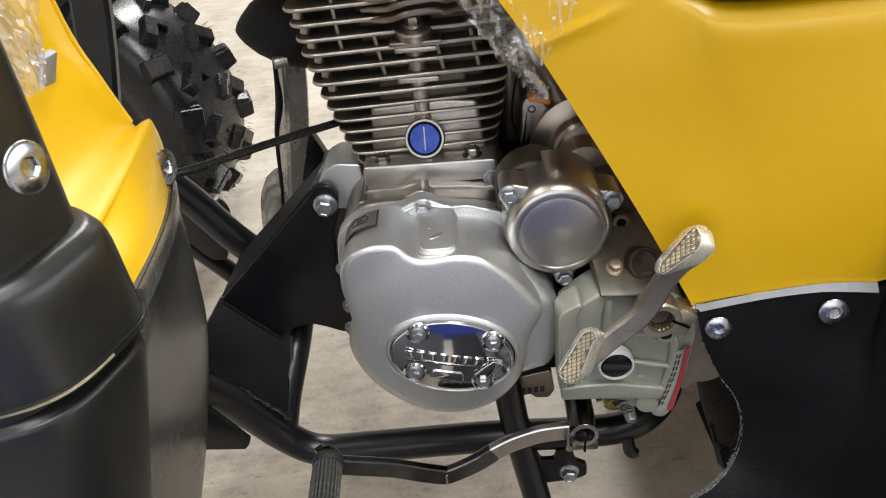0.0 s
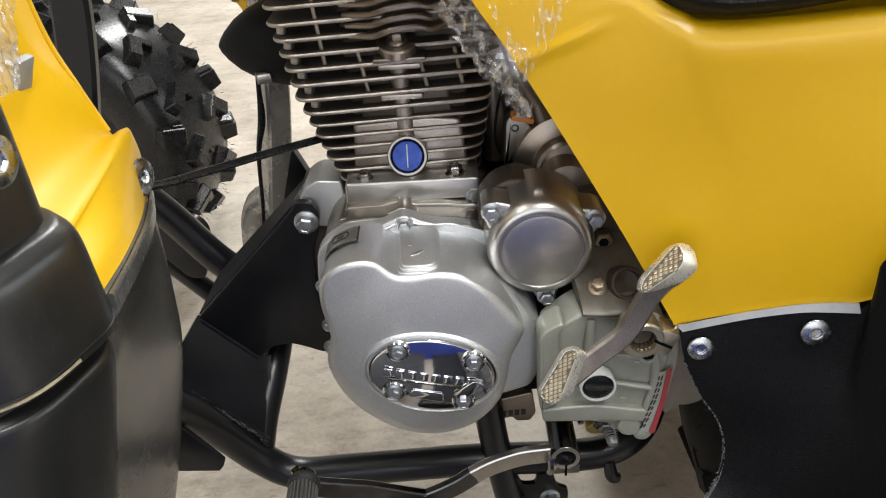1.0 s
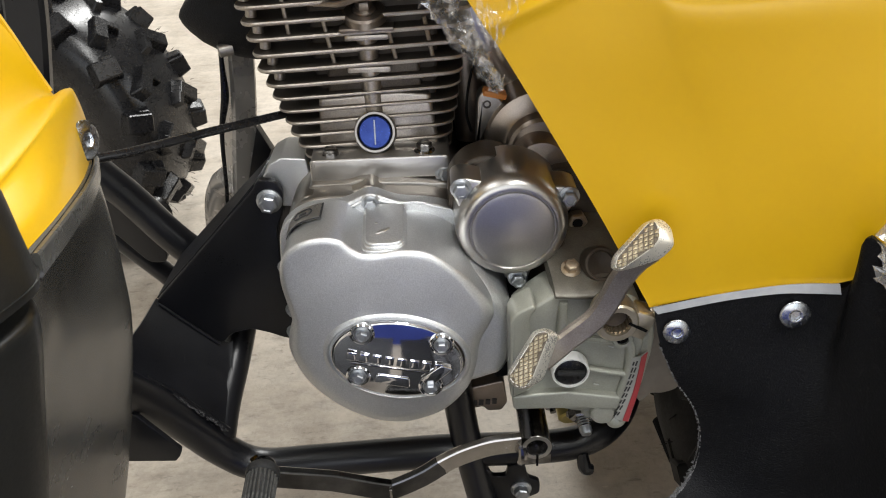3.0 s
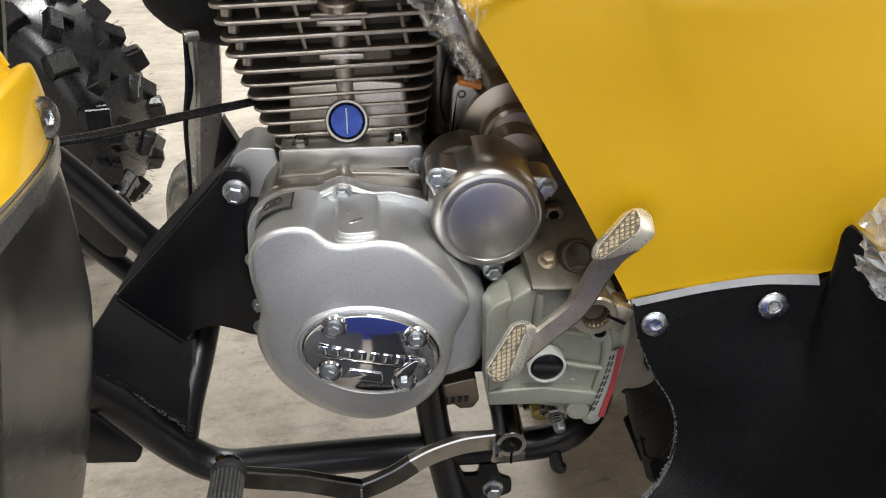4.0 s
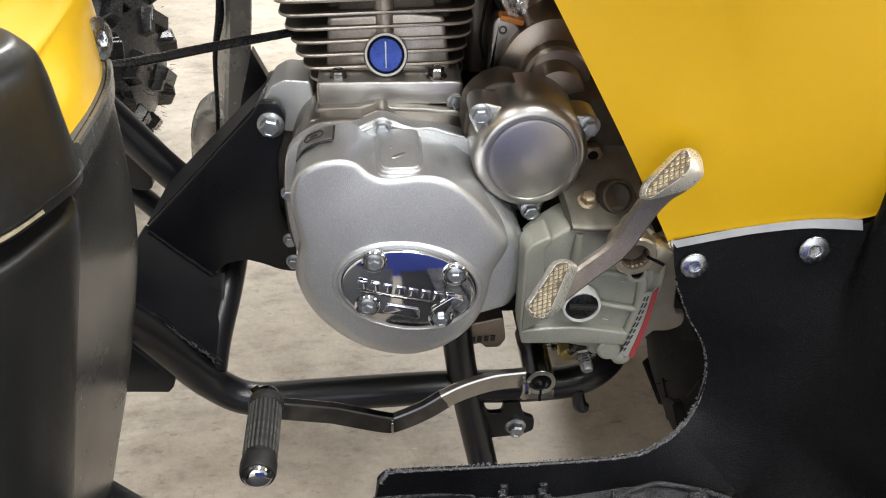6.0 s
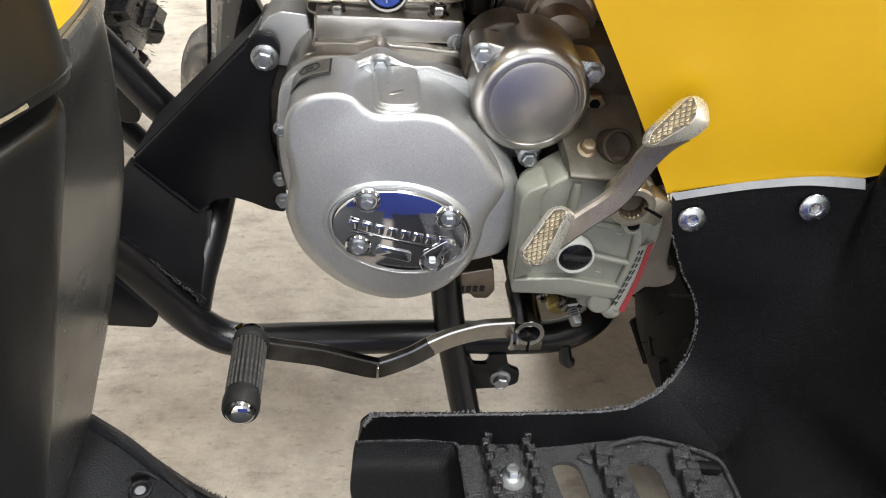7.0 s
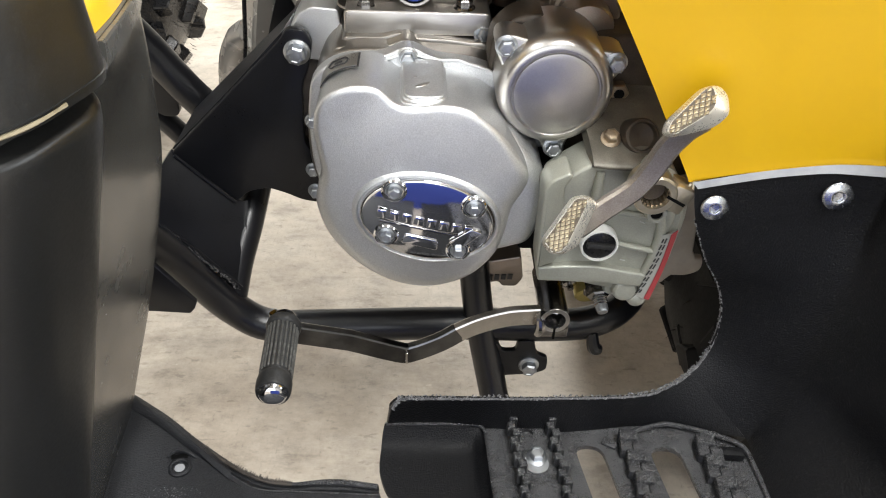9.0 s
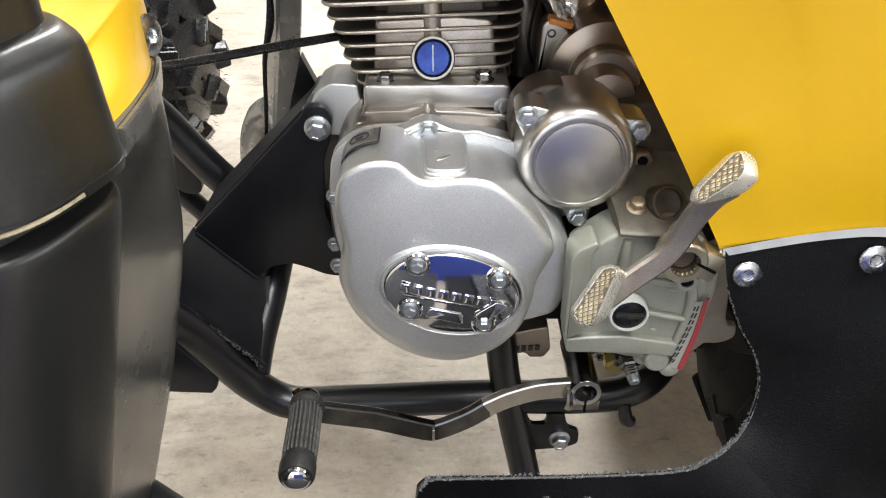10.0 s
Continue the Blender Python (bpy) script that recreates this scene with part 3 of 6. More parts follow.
# low lobe behind the swollen face, running back to the gearbox
lobe = [p.xy for p in spline([(-0.100, 0.470, 0), (-0.085, 0.500, 0), (-0.045, 0.5005, 0), (0.004, 0.496, 0), (0.032, 0.477, 0), (0.051, 0.458, 0), (0.064, 0.437, 0), (0.0690, 0.415, 0), (0.0660, 0.388, 0), (0.0590, 0.3700, 0), (0.044, 0.3630, 0), (0.022, 0.356, 0), (-0.010, 0.343, 0), (-0.060, 0.345, 0), (-0.095, 0.376, 0), (-0.103, 0.420, 0)], 6, True)]
rings = [[(q.x, 0.594, q.y) for q in lobe]]
for k in range(9):
    a = math.pi / 2 * k / 8
    rings.append([(q.x, 0.5365 + 0.016 * (1 - math.sin(a)), q.y) for q in inset(lobe, 0.013 * (1 - math.cos(a)))])
part("cover_lobe", loft(rings), M_SILVER, cover, "", 45)
# swollen face: x, z and how softly its edge turns
EDGE = [(-0.1105, 0.481, 6), (-0.109, 0.499, 5), (-0.102, 0.5115, 4.5), (-0.089, 0.5190, 4.5), (-0.075, 0.521, 4.5), (-0.063, 0.5185, 4.5), (-0.053, 0.5098, 4.5), (-0.046, 0.5066, 4.5), (-0.037, 0.5062, 4.5), (-0.018, 0.508, 4.5), (-0.001, 0.505, 5), (0.012, 0.497, 5), (0.0265, 0.484, 6), (0.0365, 0.471, 7), (0.0455, 0.457, 9), (0.0500, 0.444, 11), (0.0465, 0.432, 13), (0.041, 0.421, 14), (0.038, 0.410, 14), (0.036, 0.394, 14), (0.029, 0.370, 15), (0.012, 0.3480, 17), (-0.008, 0.3365, 19), (-0.029, 0.3325, 20), (-0.052, 0.3370, 20), (-0.074, 0.3490, 20), (-0.0935, 0.367, 20), (-0.1065, 0.388, 18), (-0.1130, 0.415, 13), (-0.1115, 0.432, 10), (-0.1070, 0.447, 8), (-0.1080, 0.460, 7)]
fine = spline([(x, z, r) for x, z, r in EDGE], 5, True)
outline = [p.xy for p in fine]
soft = [p.z / 1000 for p in fine]


def drawn_in(k):
    """The outline moved inwards by k times its own softness."""
    far_in = [inset(outline, r * k)[i] for i, r in enumerate(soft)]
    return far_in


back = [(q.x, 0.592, q.y - 0.0065 * max(0.0, min(1.0, (q.y - 0.485) / 0.03))) for q in outline]
swell = lambda p: 0.5165 - 0.0055 * max(0.0, 1 - ((p.x + 0.032) / 0.085) ** 2 - ((p.y - 0.425) / 0.095) ** 2)
rings = [back]
for k in range(9):
    a = math.pi / 2 * k / 8
    ring = drawn_in(1 - math.cos(a))
    rings.append([(q.x, swell(q) + 0.95 * r * (1 - math.sin(a)), q.y) for q, r in zip(ring, soft)])
base_ring = drawn_in(1.0)
mid2 = Vector((-0.032, 0.43))
for f in (0.93, 0.84, 0.72, 0.58, 0.42, 0.25, 0.05):
    rings.append([(q.x, swell(q), q.y) for q in [mid2 + (b - mid2) * f for b in base_ring]])
part("cover_face", loft(rings), M_SILVER, cover, "", 60)


def in_plan(pts, z0, z1, bev=0.001):
    """A plan (x, y) outline raised from z0 to z1, its upper edge rounded."""
    pts = [Vector(p) for p in pts]
    rings = [[(q.x, q.y, z0) for q in pts]]
    for k in range(4):
        a = math.pi / 2 * k / 3
        rings.append([(q.x, q.y, z1 - bev * (1 - math.sin(a))) for q in inset(pts, bev * (1 - math.cos(a)))])
    return loft(rings)


# stepped tab with its little slot on the upper wall of the cover
for name, grow, top in (("tab_ledge", 0.0030, 0.5078), ("tab_ledge", 0.0012, 0.5094), ("inspection_tab", 0.0, 0.5112)):
    tab = rounded([Vector((-0.0485 - grow * 0.5, 0.588)), Vector((-0.0165 + grow * 0.5, 0.588)), Vector((-0.0170 + grow, 0.5235 - grow * 1.6)), Vector((-0.0450 - grow, 0.5235 - grow * 1.6))], 0.010, 7)
    part(name, in_plan(tab, 0.500, top, 0.0011), M_SILVER, cover, "", 40)
slot_pts = []
for i in range(20):
    a = 2 * math.pi * i / 20
    p = Vector((0.0066 * math.cos(a), 0.0020 * math.sin(a)))
    p.rotate(Matrix.Rotation(radians(38), 2))
    slot_pts.append(Vector((-0.0325, 0.543)) + p)
part("tab_slot", in_plan(slot_pts, 0.510, 0.5118, 0.0005), M_BRUSH, cover)
part("tab_dimple", lathe((-0.038, 0.556, 0.5110), (0, 0, 1), [(0.0014, 0), (0.0011, 0.0006)], 12), M_BRUSH, cover)
# raised lip of the joint, rising to its bolt
part("joint_lip", tube([(-0.0615, 0.585, 0.5095), (-0.056, 0.589, 0.5105), (-0.050, 0.590, 0.5130), (-0.0435, 0.590, 0.5175), (-0.037, 0.590, 0.5128), (-0.022, 0.590, 0.5092), (-0.006, 0.590, 0.5097), (0.005, 0.590, 0.5060), (0.020, 0.590, 0.5018)], 0.0013, 10, 6), M_SILVER, cover)
part("joint_lip", tube([(-0.0615, 0.585, 0.5095), (-0.0620, 0.565, 0.5115), (-0.0625, 0.545, 0.5125)], 0.0009, 8, 5), M_SILVER, cover)
part("bolt_boss", lathe((-0.044, 0.60, 0.511), FACE, [(0.0085, 0), (0.0085, 0.010), (0.0075, 0.0115)], 20), M_SILVER, cover)
flange_bolt(cover, (-0.044, 0.589, 0.5115), r=0.0052)
for at in ((-0.121, 0.594, 0.452), (-0.124, 0.60, 0.380), (-0.131, 0.64, 0.3765), (0.055, 0.594, 0.345)):
    flange_bolt(cover, at, r=0.0052)
# label strip wrapped round the cover's shoulder
SHOULDER = [Vector((-0.1095, 0.494)), Vector((-0.1070, 0.5035)), Vector((-0.1018, 0.5110)), Vector((-0.0955, 0.5155)), Vector((-0.0886, 0.5182)), Vector((-0.082, 0.5198)), Vector((-0.075, 0.5206))]


def on_shoulder(f0, f1, y0, y1, lift, n=7):
    curve = spline([(p.x, 0, p.y) for p in SHOULDER], 6)
    at = lambda f: curve[min(len(curve) - 1, int(round(f * (len(curve) - 1))))]
    return [[at(f0 + (f1 - f0) * i / (n - 1)) + Vector((-0.55 * lift, y, 0.83 * lift)) for i in range(n)] for y in (y0, y1)]


part("label_strip", patch(on_shoulder(0.14, 0.92, 0.551, 0.575, 0.0010), 2, 2, 0.0005, (0, 0, -1)), M_INK, cover, "black-framed silver label, unreadable")
part("label_field", patch(on_shoulder(0.18, 0.88, 0.5522, 0.5738, 0.0016), 2, 2, 0.0005, (0, 0, -1)), M_BRUSH, cover)
row_a, row_b = on_shoulder(0.36, 0.72, 0.558, 0.568, 0.0021)
part("label_ring", tube([row_a[0] * 0.5 + row_b[0] * 0.5, *row_a[1:-1], row_a[-1] * 0.5 + row_b[-1] * 0.5, *row_b[-2:0:-1], row_a[0] * 0.5 + row_b[0] * 0.5], 0.0006, 6, 3), M_INK, cover)
part("label_bar", patch(on_shoulder(0.46, 0.62, 0.5615, 0.5645, 0.0020), 2, 2, 0.0003, (0, 0, -1)), M_INK, cover)

# oval chrome plate
badge_c, badge_t = Vector((-0.0272, 0.4140)), radians(-13)


def oval(a, b, n=48):
    out = []
    for i in range(n):
        u = 2 * math.pi * i / n
        p = Vector((a * math.cos(u), b * math.sin(u)))
        p.rotate(Matrix.Rotation(badge_t, 2))
        out.append(badge_c + p)
    return out


def oval_ring(a, b, y):
    return [(q.x, y, q.y) for q in oval(a, b)]


part("plate_rim", loft([oval_ring(0.0600, 0.0440, 0.5300), oval_ring(0.0585, 0.0425, 0.5125), oval_ring(0.0565, 0.0405, 0.5100), oval_ring(0.0550, 0.0390, 0.5096), oval_ring(0.0541, 0.0381, 0.5104), oval_ring(0.0535, 0.0375, 0.5135), oval_ring(0.0500, 0.034, 0.5140)]), M_SILVER, cover, "", 50)
# brown ring paints the shade of the groove
part("plate_moat", loft([oval_ring(0.0538, 0.0378, 0.5150), oval_ring(0.0538, 0.0378, 0.5128), oval_ring(0.0480, 0.032, 0.5128)]), M_BROWN, cover, "groove round the plate, its shade painted brown")
dish = lambda k: 0.5048 + 0.0032 * k * k
oval_plate = part("oval_plate", loft([oval_ring(0.0522, 0.0362, 0.5145), oval_ring(0.0522, 0.0362, 0.5092), oval_ring(0.0518, 0.0358, 0.5084), oval_ring(0.0510, 0.0350, dish(0.99))] + [oval_ring(0.0516 * k, 0.0356 * k, dish(k)) for k in (0.95, 0.88, 0.8, 0.7, 0.6, 0.5, 0.4, 0.3, 0.2, 0.1, 0.03)]), M_CHROME, engine, "mirror-bright chrome oval plate with raised maker's shapes", 50)


def on_badge(u, v, y=0.5045):
    p = Vector((u, v))
    p.rotate(Matrix.Rotation(badge_t, 2))
    return (badge_c.x + p.x, y, badge_c.y + p.y)


for u, v in ((-0.031, 0.0225), (0.031, 0.0225), (-0.028, -0.0185), (0.030, -0.0195)):
    part("screw_cup", lathe(on_badge(u, v, 0.5085), FACE, [(0.0098, 0), (0.0098, 0.003), (0.0088, 0.0042), (0.0074, 0.003)], 24), M_CHROME, oval_plate)
    flange_bolt(oval_plate, on_badge(u, v, 0.5065), r=0.0048, turn=u * 9)
# the maker's raised shapes, plain
for i in range(8):
    part("raised_shape", block(on_badge(-0.036 + i * 0.0098, 0.001, 0.5045), (0.0074, 0.0014, 0.0072), (0, 13, 0), 0.0006), M_CHROME, oval_plate)
part("raised_stripe", block(on_badge(-0.003, -0.0055, 0.5045), (0.066, 0.0011, 0.0014), (0, 13, 0), 0.0004), M_STEEL, oval_plate)
part("raised_shape", prism(rounded([on_badge(u, v)[::2] for u, v in ((0.020, -0.012), (0.034, 0.004), (0.044, 0.002), (0.036, -0.010), (0.028, -0.020))], 0.002), 0.5035, 0.508, 0.001), M_CHROME, oval_plate)
part("raised_shape", prism(rounded([on_badge(u, v)[::2] for u, v in ((-0.016, -0.022), (-0.014, -0.013), (0.012, -0.013), (0.014, -0.023))], 0.003), 0.5040, 0.508, 0.001), M_CHROME, oval_plate)

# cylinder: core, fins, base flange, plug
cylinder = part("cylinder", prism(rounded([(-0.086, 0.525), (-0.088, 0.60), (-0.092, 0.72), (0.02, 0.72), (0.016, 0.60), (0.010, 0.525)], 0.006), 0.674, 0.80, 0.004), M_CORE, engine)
part("base_flange", prism(rounded([(-0.0965, 0.5105), (-0.0965, 0.5290), (-0.092, 0.5305), (0.018, 0.5305), (0.0225, 0.5285), (0.0225, 0.5105)], 0.003), 0.634, 0.79, 0.0018), M_BRUSH, cylinder)
part("jacket", prism(rounded([(-0.090, 0.528), (-0.086, 0.575), (-0.020, 0.578), (0.008, 0.575), (0.014, 0.528)], 0.004), 0.6620, 0.70, 0.003), M_FIN, cylinder)
part("jacket", prism(rounded([(-0.078, 0.575), (-0.076, 0.606), (0.000, 0.606), (0.002, 0.575)], 0.004), 0.6660, 0.70, 0.003), M_FINSHADE, cylinder)


def fin(z, xl, xr, y0=0.655, y1=0.83, thick=0.0026, r=0.019):
    """A cooling fin in plan, tilted a little with the leaning cylinder."""
    plan = rounded([Vector((xl, y0)), Vector((xr, y0 + 0.004)), Vector((xr, y1)), Vector((xl, y1))], r, 6)
    ring = lambda d, h: [(q.x, q.y, z + h + 0.028 * (q.x + 0.04)) for q in inset(plan, d)]
    t = thick / 2
    return loft([ring(0.003, -t), ring(0.0008, -t), ring(0, -t * 0.3), ring(0, t * 0.3), ring(0.0008, t), ring(0.003, t)])


# flats coloured darker than the edges, for the dark surroundings they mirror
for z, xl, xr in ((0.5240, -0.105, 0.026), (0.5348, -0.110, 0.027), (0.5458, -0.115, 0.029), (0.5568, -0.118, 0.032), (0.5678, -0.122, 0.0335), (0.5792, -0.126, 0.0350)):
    part("fin", fin(z, xl, xr), M_FIN, cylinder, flats=M_FINSHADE)
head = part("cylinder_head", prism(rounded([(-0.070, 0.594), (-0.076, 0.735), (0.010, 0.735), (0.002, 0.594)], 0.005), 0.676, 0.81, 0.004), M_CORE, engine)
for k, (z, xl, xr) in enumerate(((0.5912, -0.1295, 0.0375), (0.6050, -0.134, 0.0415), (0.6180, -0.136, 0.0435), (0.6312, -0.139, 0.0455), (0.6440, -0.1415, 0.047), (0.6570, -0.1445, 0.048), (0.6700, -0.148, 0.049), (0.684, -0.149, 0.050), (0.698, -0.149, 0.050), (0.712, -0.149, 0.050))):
    part("fin", fin(z, xl, xr, 0.650 if k else 0.653, 0.84, 0.0032), M_FIN, head, flats=M_FINSHADE)
for x, z0, z1 in ((-0.1030, 0.628, 0.70), (-0.069, 0.604, 0.642), (-0.018, 0.604, 0.634), (0.012, 0.606, 0.640)):
    part("fin_tie", tube([(x, 0.660, z0), (x - 0.003, 0.660, (z0 + z1) / 2), (x - 0.006, 0.660, z1)], 0.0018, 8), M_FIN, head)
for z in (0.598, 0.611, 0.6245, 0.6375, 0.6505, 0.6635):
    part("corner_stud", lathe((-0.119 - (z - 0.604) * 0.30, 0.668, z - 0.0065), (0.1, 0, 1), [(0.0045, 0), (0.0045, 0.011)], 12), M_FIN, head)
for k in range(6):
    w = 0.040 + 0.0016 * k
    z = 0.6590 + 0.0086 * k
    part("head_fin", bar([(-0.036 - w, 0.664, z - 0.0045), (-0.036 - w * 0.55, 0.654, z - 0.0026), (-0.036 - w * 0.2, 0.650, z + 0.0018), (-0.036 + w * 0.3, 0.650, z + 0.0036), (-0.036 + w * 0.6, 0.654, z + 0.0008), (-0.036 + w, 0.662, z + 0.0026)], 0.020, 0.0048, (0, 1, 0), 6), M_STARTER, head)
# core coloured dark brown for the shade behind the head fins
part("head_core", block((-0.034, 0.668, 0.685), (0.076, 0.02, 0.056), (0, 0, 0), 0.003), M_BROWN, head)
part("bolt_pad", lathe((-0.041, 0.660, 0.6445), (0, -0.35, 1), [(0.0175, -0.004), (0.0175, 0.002), (0.016, 0.0035)], 28), M_STARTER, head)
part("pad_ledge", block((-0.040, 0.656, 0.6345), (0.044, 0.018, 0.0035), (0, 0, 0), 0.0015), M_STARTER, head)
flange_bolt(head, (-0.041, 0.658, 0.648), (0, -0.35, 1), 0.0070, M_STARTER)
part("oil_column", tube([(-0.040, 0.668, 0.560), (-0.041, 0.667, 0.59), (-0.042, 0.668, 0.644)], [0.0095, 0.0085, 0.0085], 16), M_FIN, cylinder)
for z in (0.5990, 0.6255):
    part("column_web", block((-0.041, 0.664, z), (0.036, 0.014, 0.005), (0, 0, 0), 0.002), M_FIN, cylinder)
plug_axis = Vector((0, -1, 0.38)).normalized()
plug_at = Vector((-0.040, 0.646, 0.5487)) - plug_axis * 0.0195
plug = part("oil_plug", lathe(plug_at, plug_axis, [(0.0180, -0.012), (0.0180, 0.0165), (0.0170, 0.0190), (0.0152, 0.0190), (0.0145, 0.0165)], 40), M_ALU, cylinder)
part("plug_gap", lathe(plug_at, plug_axis, [(0.0148, 0.012), (0.0148, 0.0174), (0.0132, 0.0174)], 36), M_HOLE, plug)
part("plug_cap", lathe(plug_at, plug_axis, [(0.0137, 0.014), (0.0137, 0.0182), (0.0128, 0.0190), (0.001, 0.0194)], 36), M_BLUE, plug, "blue coin-slot plug cap")
part("plug_slot", block(plug_at + plug_axis * 0.0193, (0.0012, 0.0008, 0.021), (-20.8, 0, 0), 0.0003), M_ZINC, plug)
for at in ((-0.079, 0.645, 0.5315), (0.001, 0.645, 0.5335)):
    flange_bolt(cylinder, (at[0], at[1], at[2] - 0.0035), (0, -0.1, 1), 0.0066, M_STEEL, name="nut")
flange_bolt(cylinder, (0.0165, 0.637, 0.5125), (0.25, -1, 0.1), 0.006)

# round cover over the starter clutch
starter_cover = part("starter_cover", lathe((0.067, 0.61, 0.503), FACE, [(0.0445, 0), (0.0445, 0.048), (0.0435, 0.054), (0.0405, 0.0595), (0.0370, 0.0615), (0.0345, 0.0615), (0.0335, 0.0600), (0.0325, 0.0600), (0.0318, 0.0615), (0.028, 0.0622), (0.001, 0.0628)], 64), M_DISC, engine, "satin aluminium round cover with a turned disc")
for at, d in (((0.028, 0.556, 0.536), (-0.6, 0.6)), ((0.073, 0.562, 0.449), (0.1, -1)), ((0.111, 0.558, 0.524), (0.9, 0.4))):
    c = Vector((at[0], at[2]))
    inn = Vector((0.067, 0.503))
    dd = (c - inn).normalized()
    sd = Vector((-dd.y, dd.x))
    lugp = rounded([inn + dd * 0.030 + sd * 0.020, c + dd * 0.004 + sd * 0.0075, c + dd * 0.009, c + dd * 0.004 - sd * 0.0075, inn + dd * 0.030 - sd * 0.020], 0.004, 4)
    part("cover_lug", prism(lugp, at[1] + 0.003, at[1] + 0.03, 0.0025), M_DISC, starter_cover)
    flange_bolt(starter_cover, (at[0], at[1] + 0.003, at[2]), r=0.0062)
# shoulder browned: shade and brown reflections sit in its colour
part("cover_shoulder", prism(rounded([(0.018, 0.50), (0.020, 0.528), (0.033, 0.543), (0.052, 0.549), (0.068, 0.543), (0.092, 0.53), (0.09, 0.50)], 0.008, 5), 0.590, 0.622, 0.003), M_BROWN, starter_cover)
motor = part("starter_motor", lathe((0.099, 0.78, 0.532), FACE, [(0.046, 0), (0.046, 0.124), (0.044, 0.130), (0.030, 0.1335), (0.0285, 0.135), (0.0275, 0.146), (0.025, 0.149), (0.001, 0.150)], 48), M_STARTER, engine, "bronze-tinted starter motor drum")
part("motor_nose", lathe((0.096, 0.70, 0.526), FACE, [(0.0235, 0), (0.0235, 0.082), (0.0215, 0.090), (0.001, 0.0925)], 36), M_STARTER, motor)
part("motor_lug", prism(rounded([(0.046, 0.525), (0.0475, 0.572), (0.053, 0.577), (0.068, 0.570), (0.072, 0.562), (0.056, 0.545)], 0.004, 4), 0.655, 0.672, 0.002), M_ALU, motor)
part("ear_hole", lathe((0.0555, 0.656, 0.5655), FACE, [(0.0036, 0), (0.0036, 0.0015), (0.0022, 0.0018), (0.0018, 0.0005)], 18), M_CORE, motor)
part("nut", hexagon((0.1235, 0.592, 0.487), FACE, 0.0085, 0, 0.009), M_BRASS, starter_cover)
# black plug in the nut stands in for its shaded hollow
part("nut_hollow_shade", lathe((0.1235, 0.60, 0.487), FACE, [(0.0042, 0), (0.0042, 0.0172), (0.003, 0.0174)], 14), M_HOLE, starter_cover)
# rear case browned to carry baked shading above the gearbox
part("rear_case", prism(rounded([(0.055, 0.40), (0.06, 0.50), (0.10, 0.53), (0.17, 0.53), (0.215, 0.46), (0.20, 0.40), (0.17, 0.36), (0.08, 0.33)], 0.015, 4), 0.598, 0.78, 0.004), M_BROWN, crank)
gasket = [(0.16, 0.41), (0.196, 0.425), (0.205, 0.354), (0.215, 0.346), (0.215, 0.333), (0.203, 0.327), (0.191, 0.327), (0.178, 0.323)]
part("torn_gasket", prism([p.xy for p in spline([(x, z, 0) for x, z in gasket], 3, True)], 0.553, 0.560, 0.002), surface("brown_card", (0.20, 0.17, 0.14), (0.27, 0.24, 0.20), 0.2, (0.45, 0.6), 40, 500, 0.2), crank, "torn brown gasket card")

# pipe, carburettor and clip above the starter motor
pipe = thing("intake_pipe", (0.07, 0.70, 0.60), "bare silver intake pipe with an orange clip behind the cylinder", "pipe")
part("pipe_body", tube([(0.092, 0.715, 0.555), (0.070, 0.70, 0.585), (0.056, 0.69, 0.615), (0.040, 0.69, 0.66), (0.036, 0.69, 0.73)], [0.019, 0.019, 0.0185, 0.018, 0.018], 24), M_BRUSH, pipe)
part("pipe_collar", tube([(0.100, 0.705, 0.5505), (0.092, 0.703, 0.561), (0.088, 0.702, 0.566)], [0.0225, 0.0225, 0.0225], 24), M_BROWN, pipe)
part("rod", tube([(0.062, 0.665, 0.574), (0.054, 0.665, 0.592), (0.049, 0.666, 0.606)], 0.0026, 10), M_BRUSH, pipe)
part("clip", block((0.062, 0.657, 0.5745), (0.020, 0.014, 0.005), (0, 14, 0), 0.0015), M_ORANGE, pipe)
part("wire", tube([(0.043, 0.672, 0.535), (0.0385, 0.665, 0.555), (0.041, 0.664, 0.580), (0.048, 0.668, 0.606)], 0.0012, 8), M_HOLE, pipe)
carb = thing("carburettor", (0.06, 0.80, 0.50), "dark carburettor behind the starter motor", "carburettor")
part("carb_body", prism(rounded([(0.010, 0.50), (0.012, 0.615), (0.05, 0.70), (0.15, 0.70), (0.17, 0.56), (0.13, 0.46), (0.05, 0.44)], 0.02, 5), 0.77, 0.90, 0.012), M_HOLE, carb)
part("carb_bowl", tube([(0.040, 0.745, 0.605), (0.043, 0.745, 0.56), (0.047, 0.745, 0.50)], [0.012, 0.0155, 0.0155], 20), M_STARTER, carb, "oily cast bowl with bright edges")

# ---- reverse gearbox ----
gearbox = thing("reverse_gearbox", (0.12, 0.56, 0.30), "grey-green painted reverse gearbox with a black oil filler window", "gearbox")
gb_out = rounded([(0.067, 0.372), (0.066, 0.435), (0.078, 0.446), (0.090, 0.455), (0.097, 0.459), (0.112, 0.460), (0.150, 0.459), (0.166, 0.440), (0.176, 0.415), (0.174, 0.372), (0.164, 0.330), (0.156, 0.320), (0.146, 0.320), (0.138, 0.335), (0.112, 0.340), (0.078, 0.352)], 0.006, 4)
gb_body = part("gearbox_body", prism(gb_out, 0.5225, 0.560, 0.003), M_GREEN, gearbox)
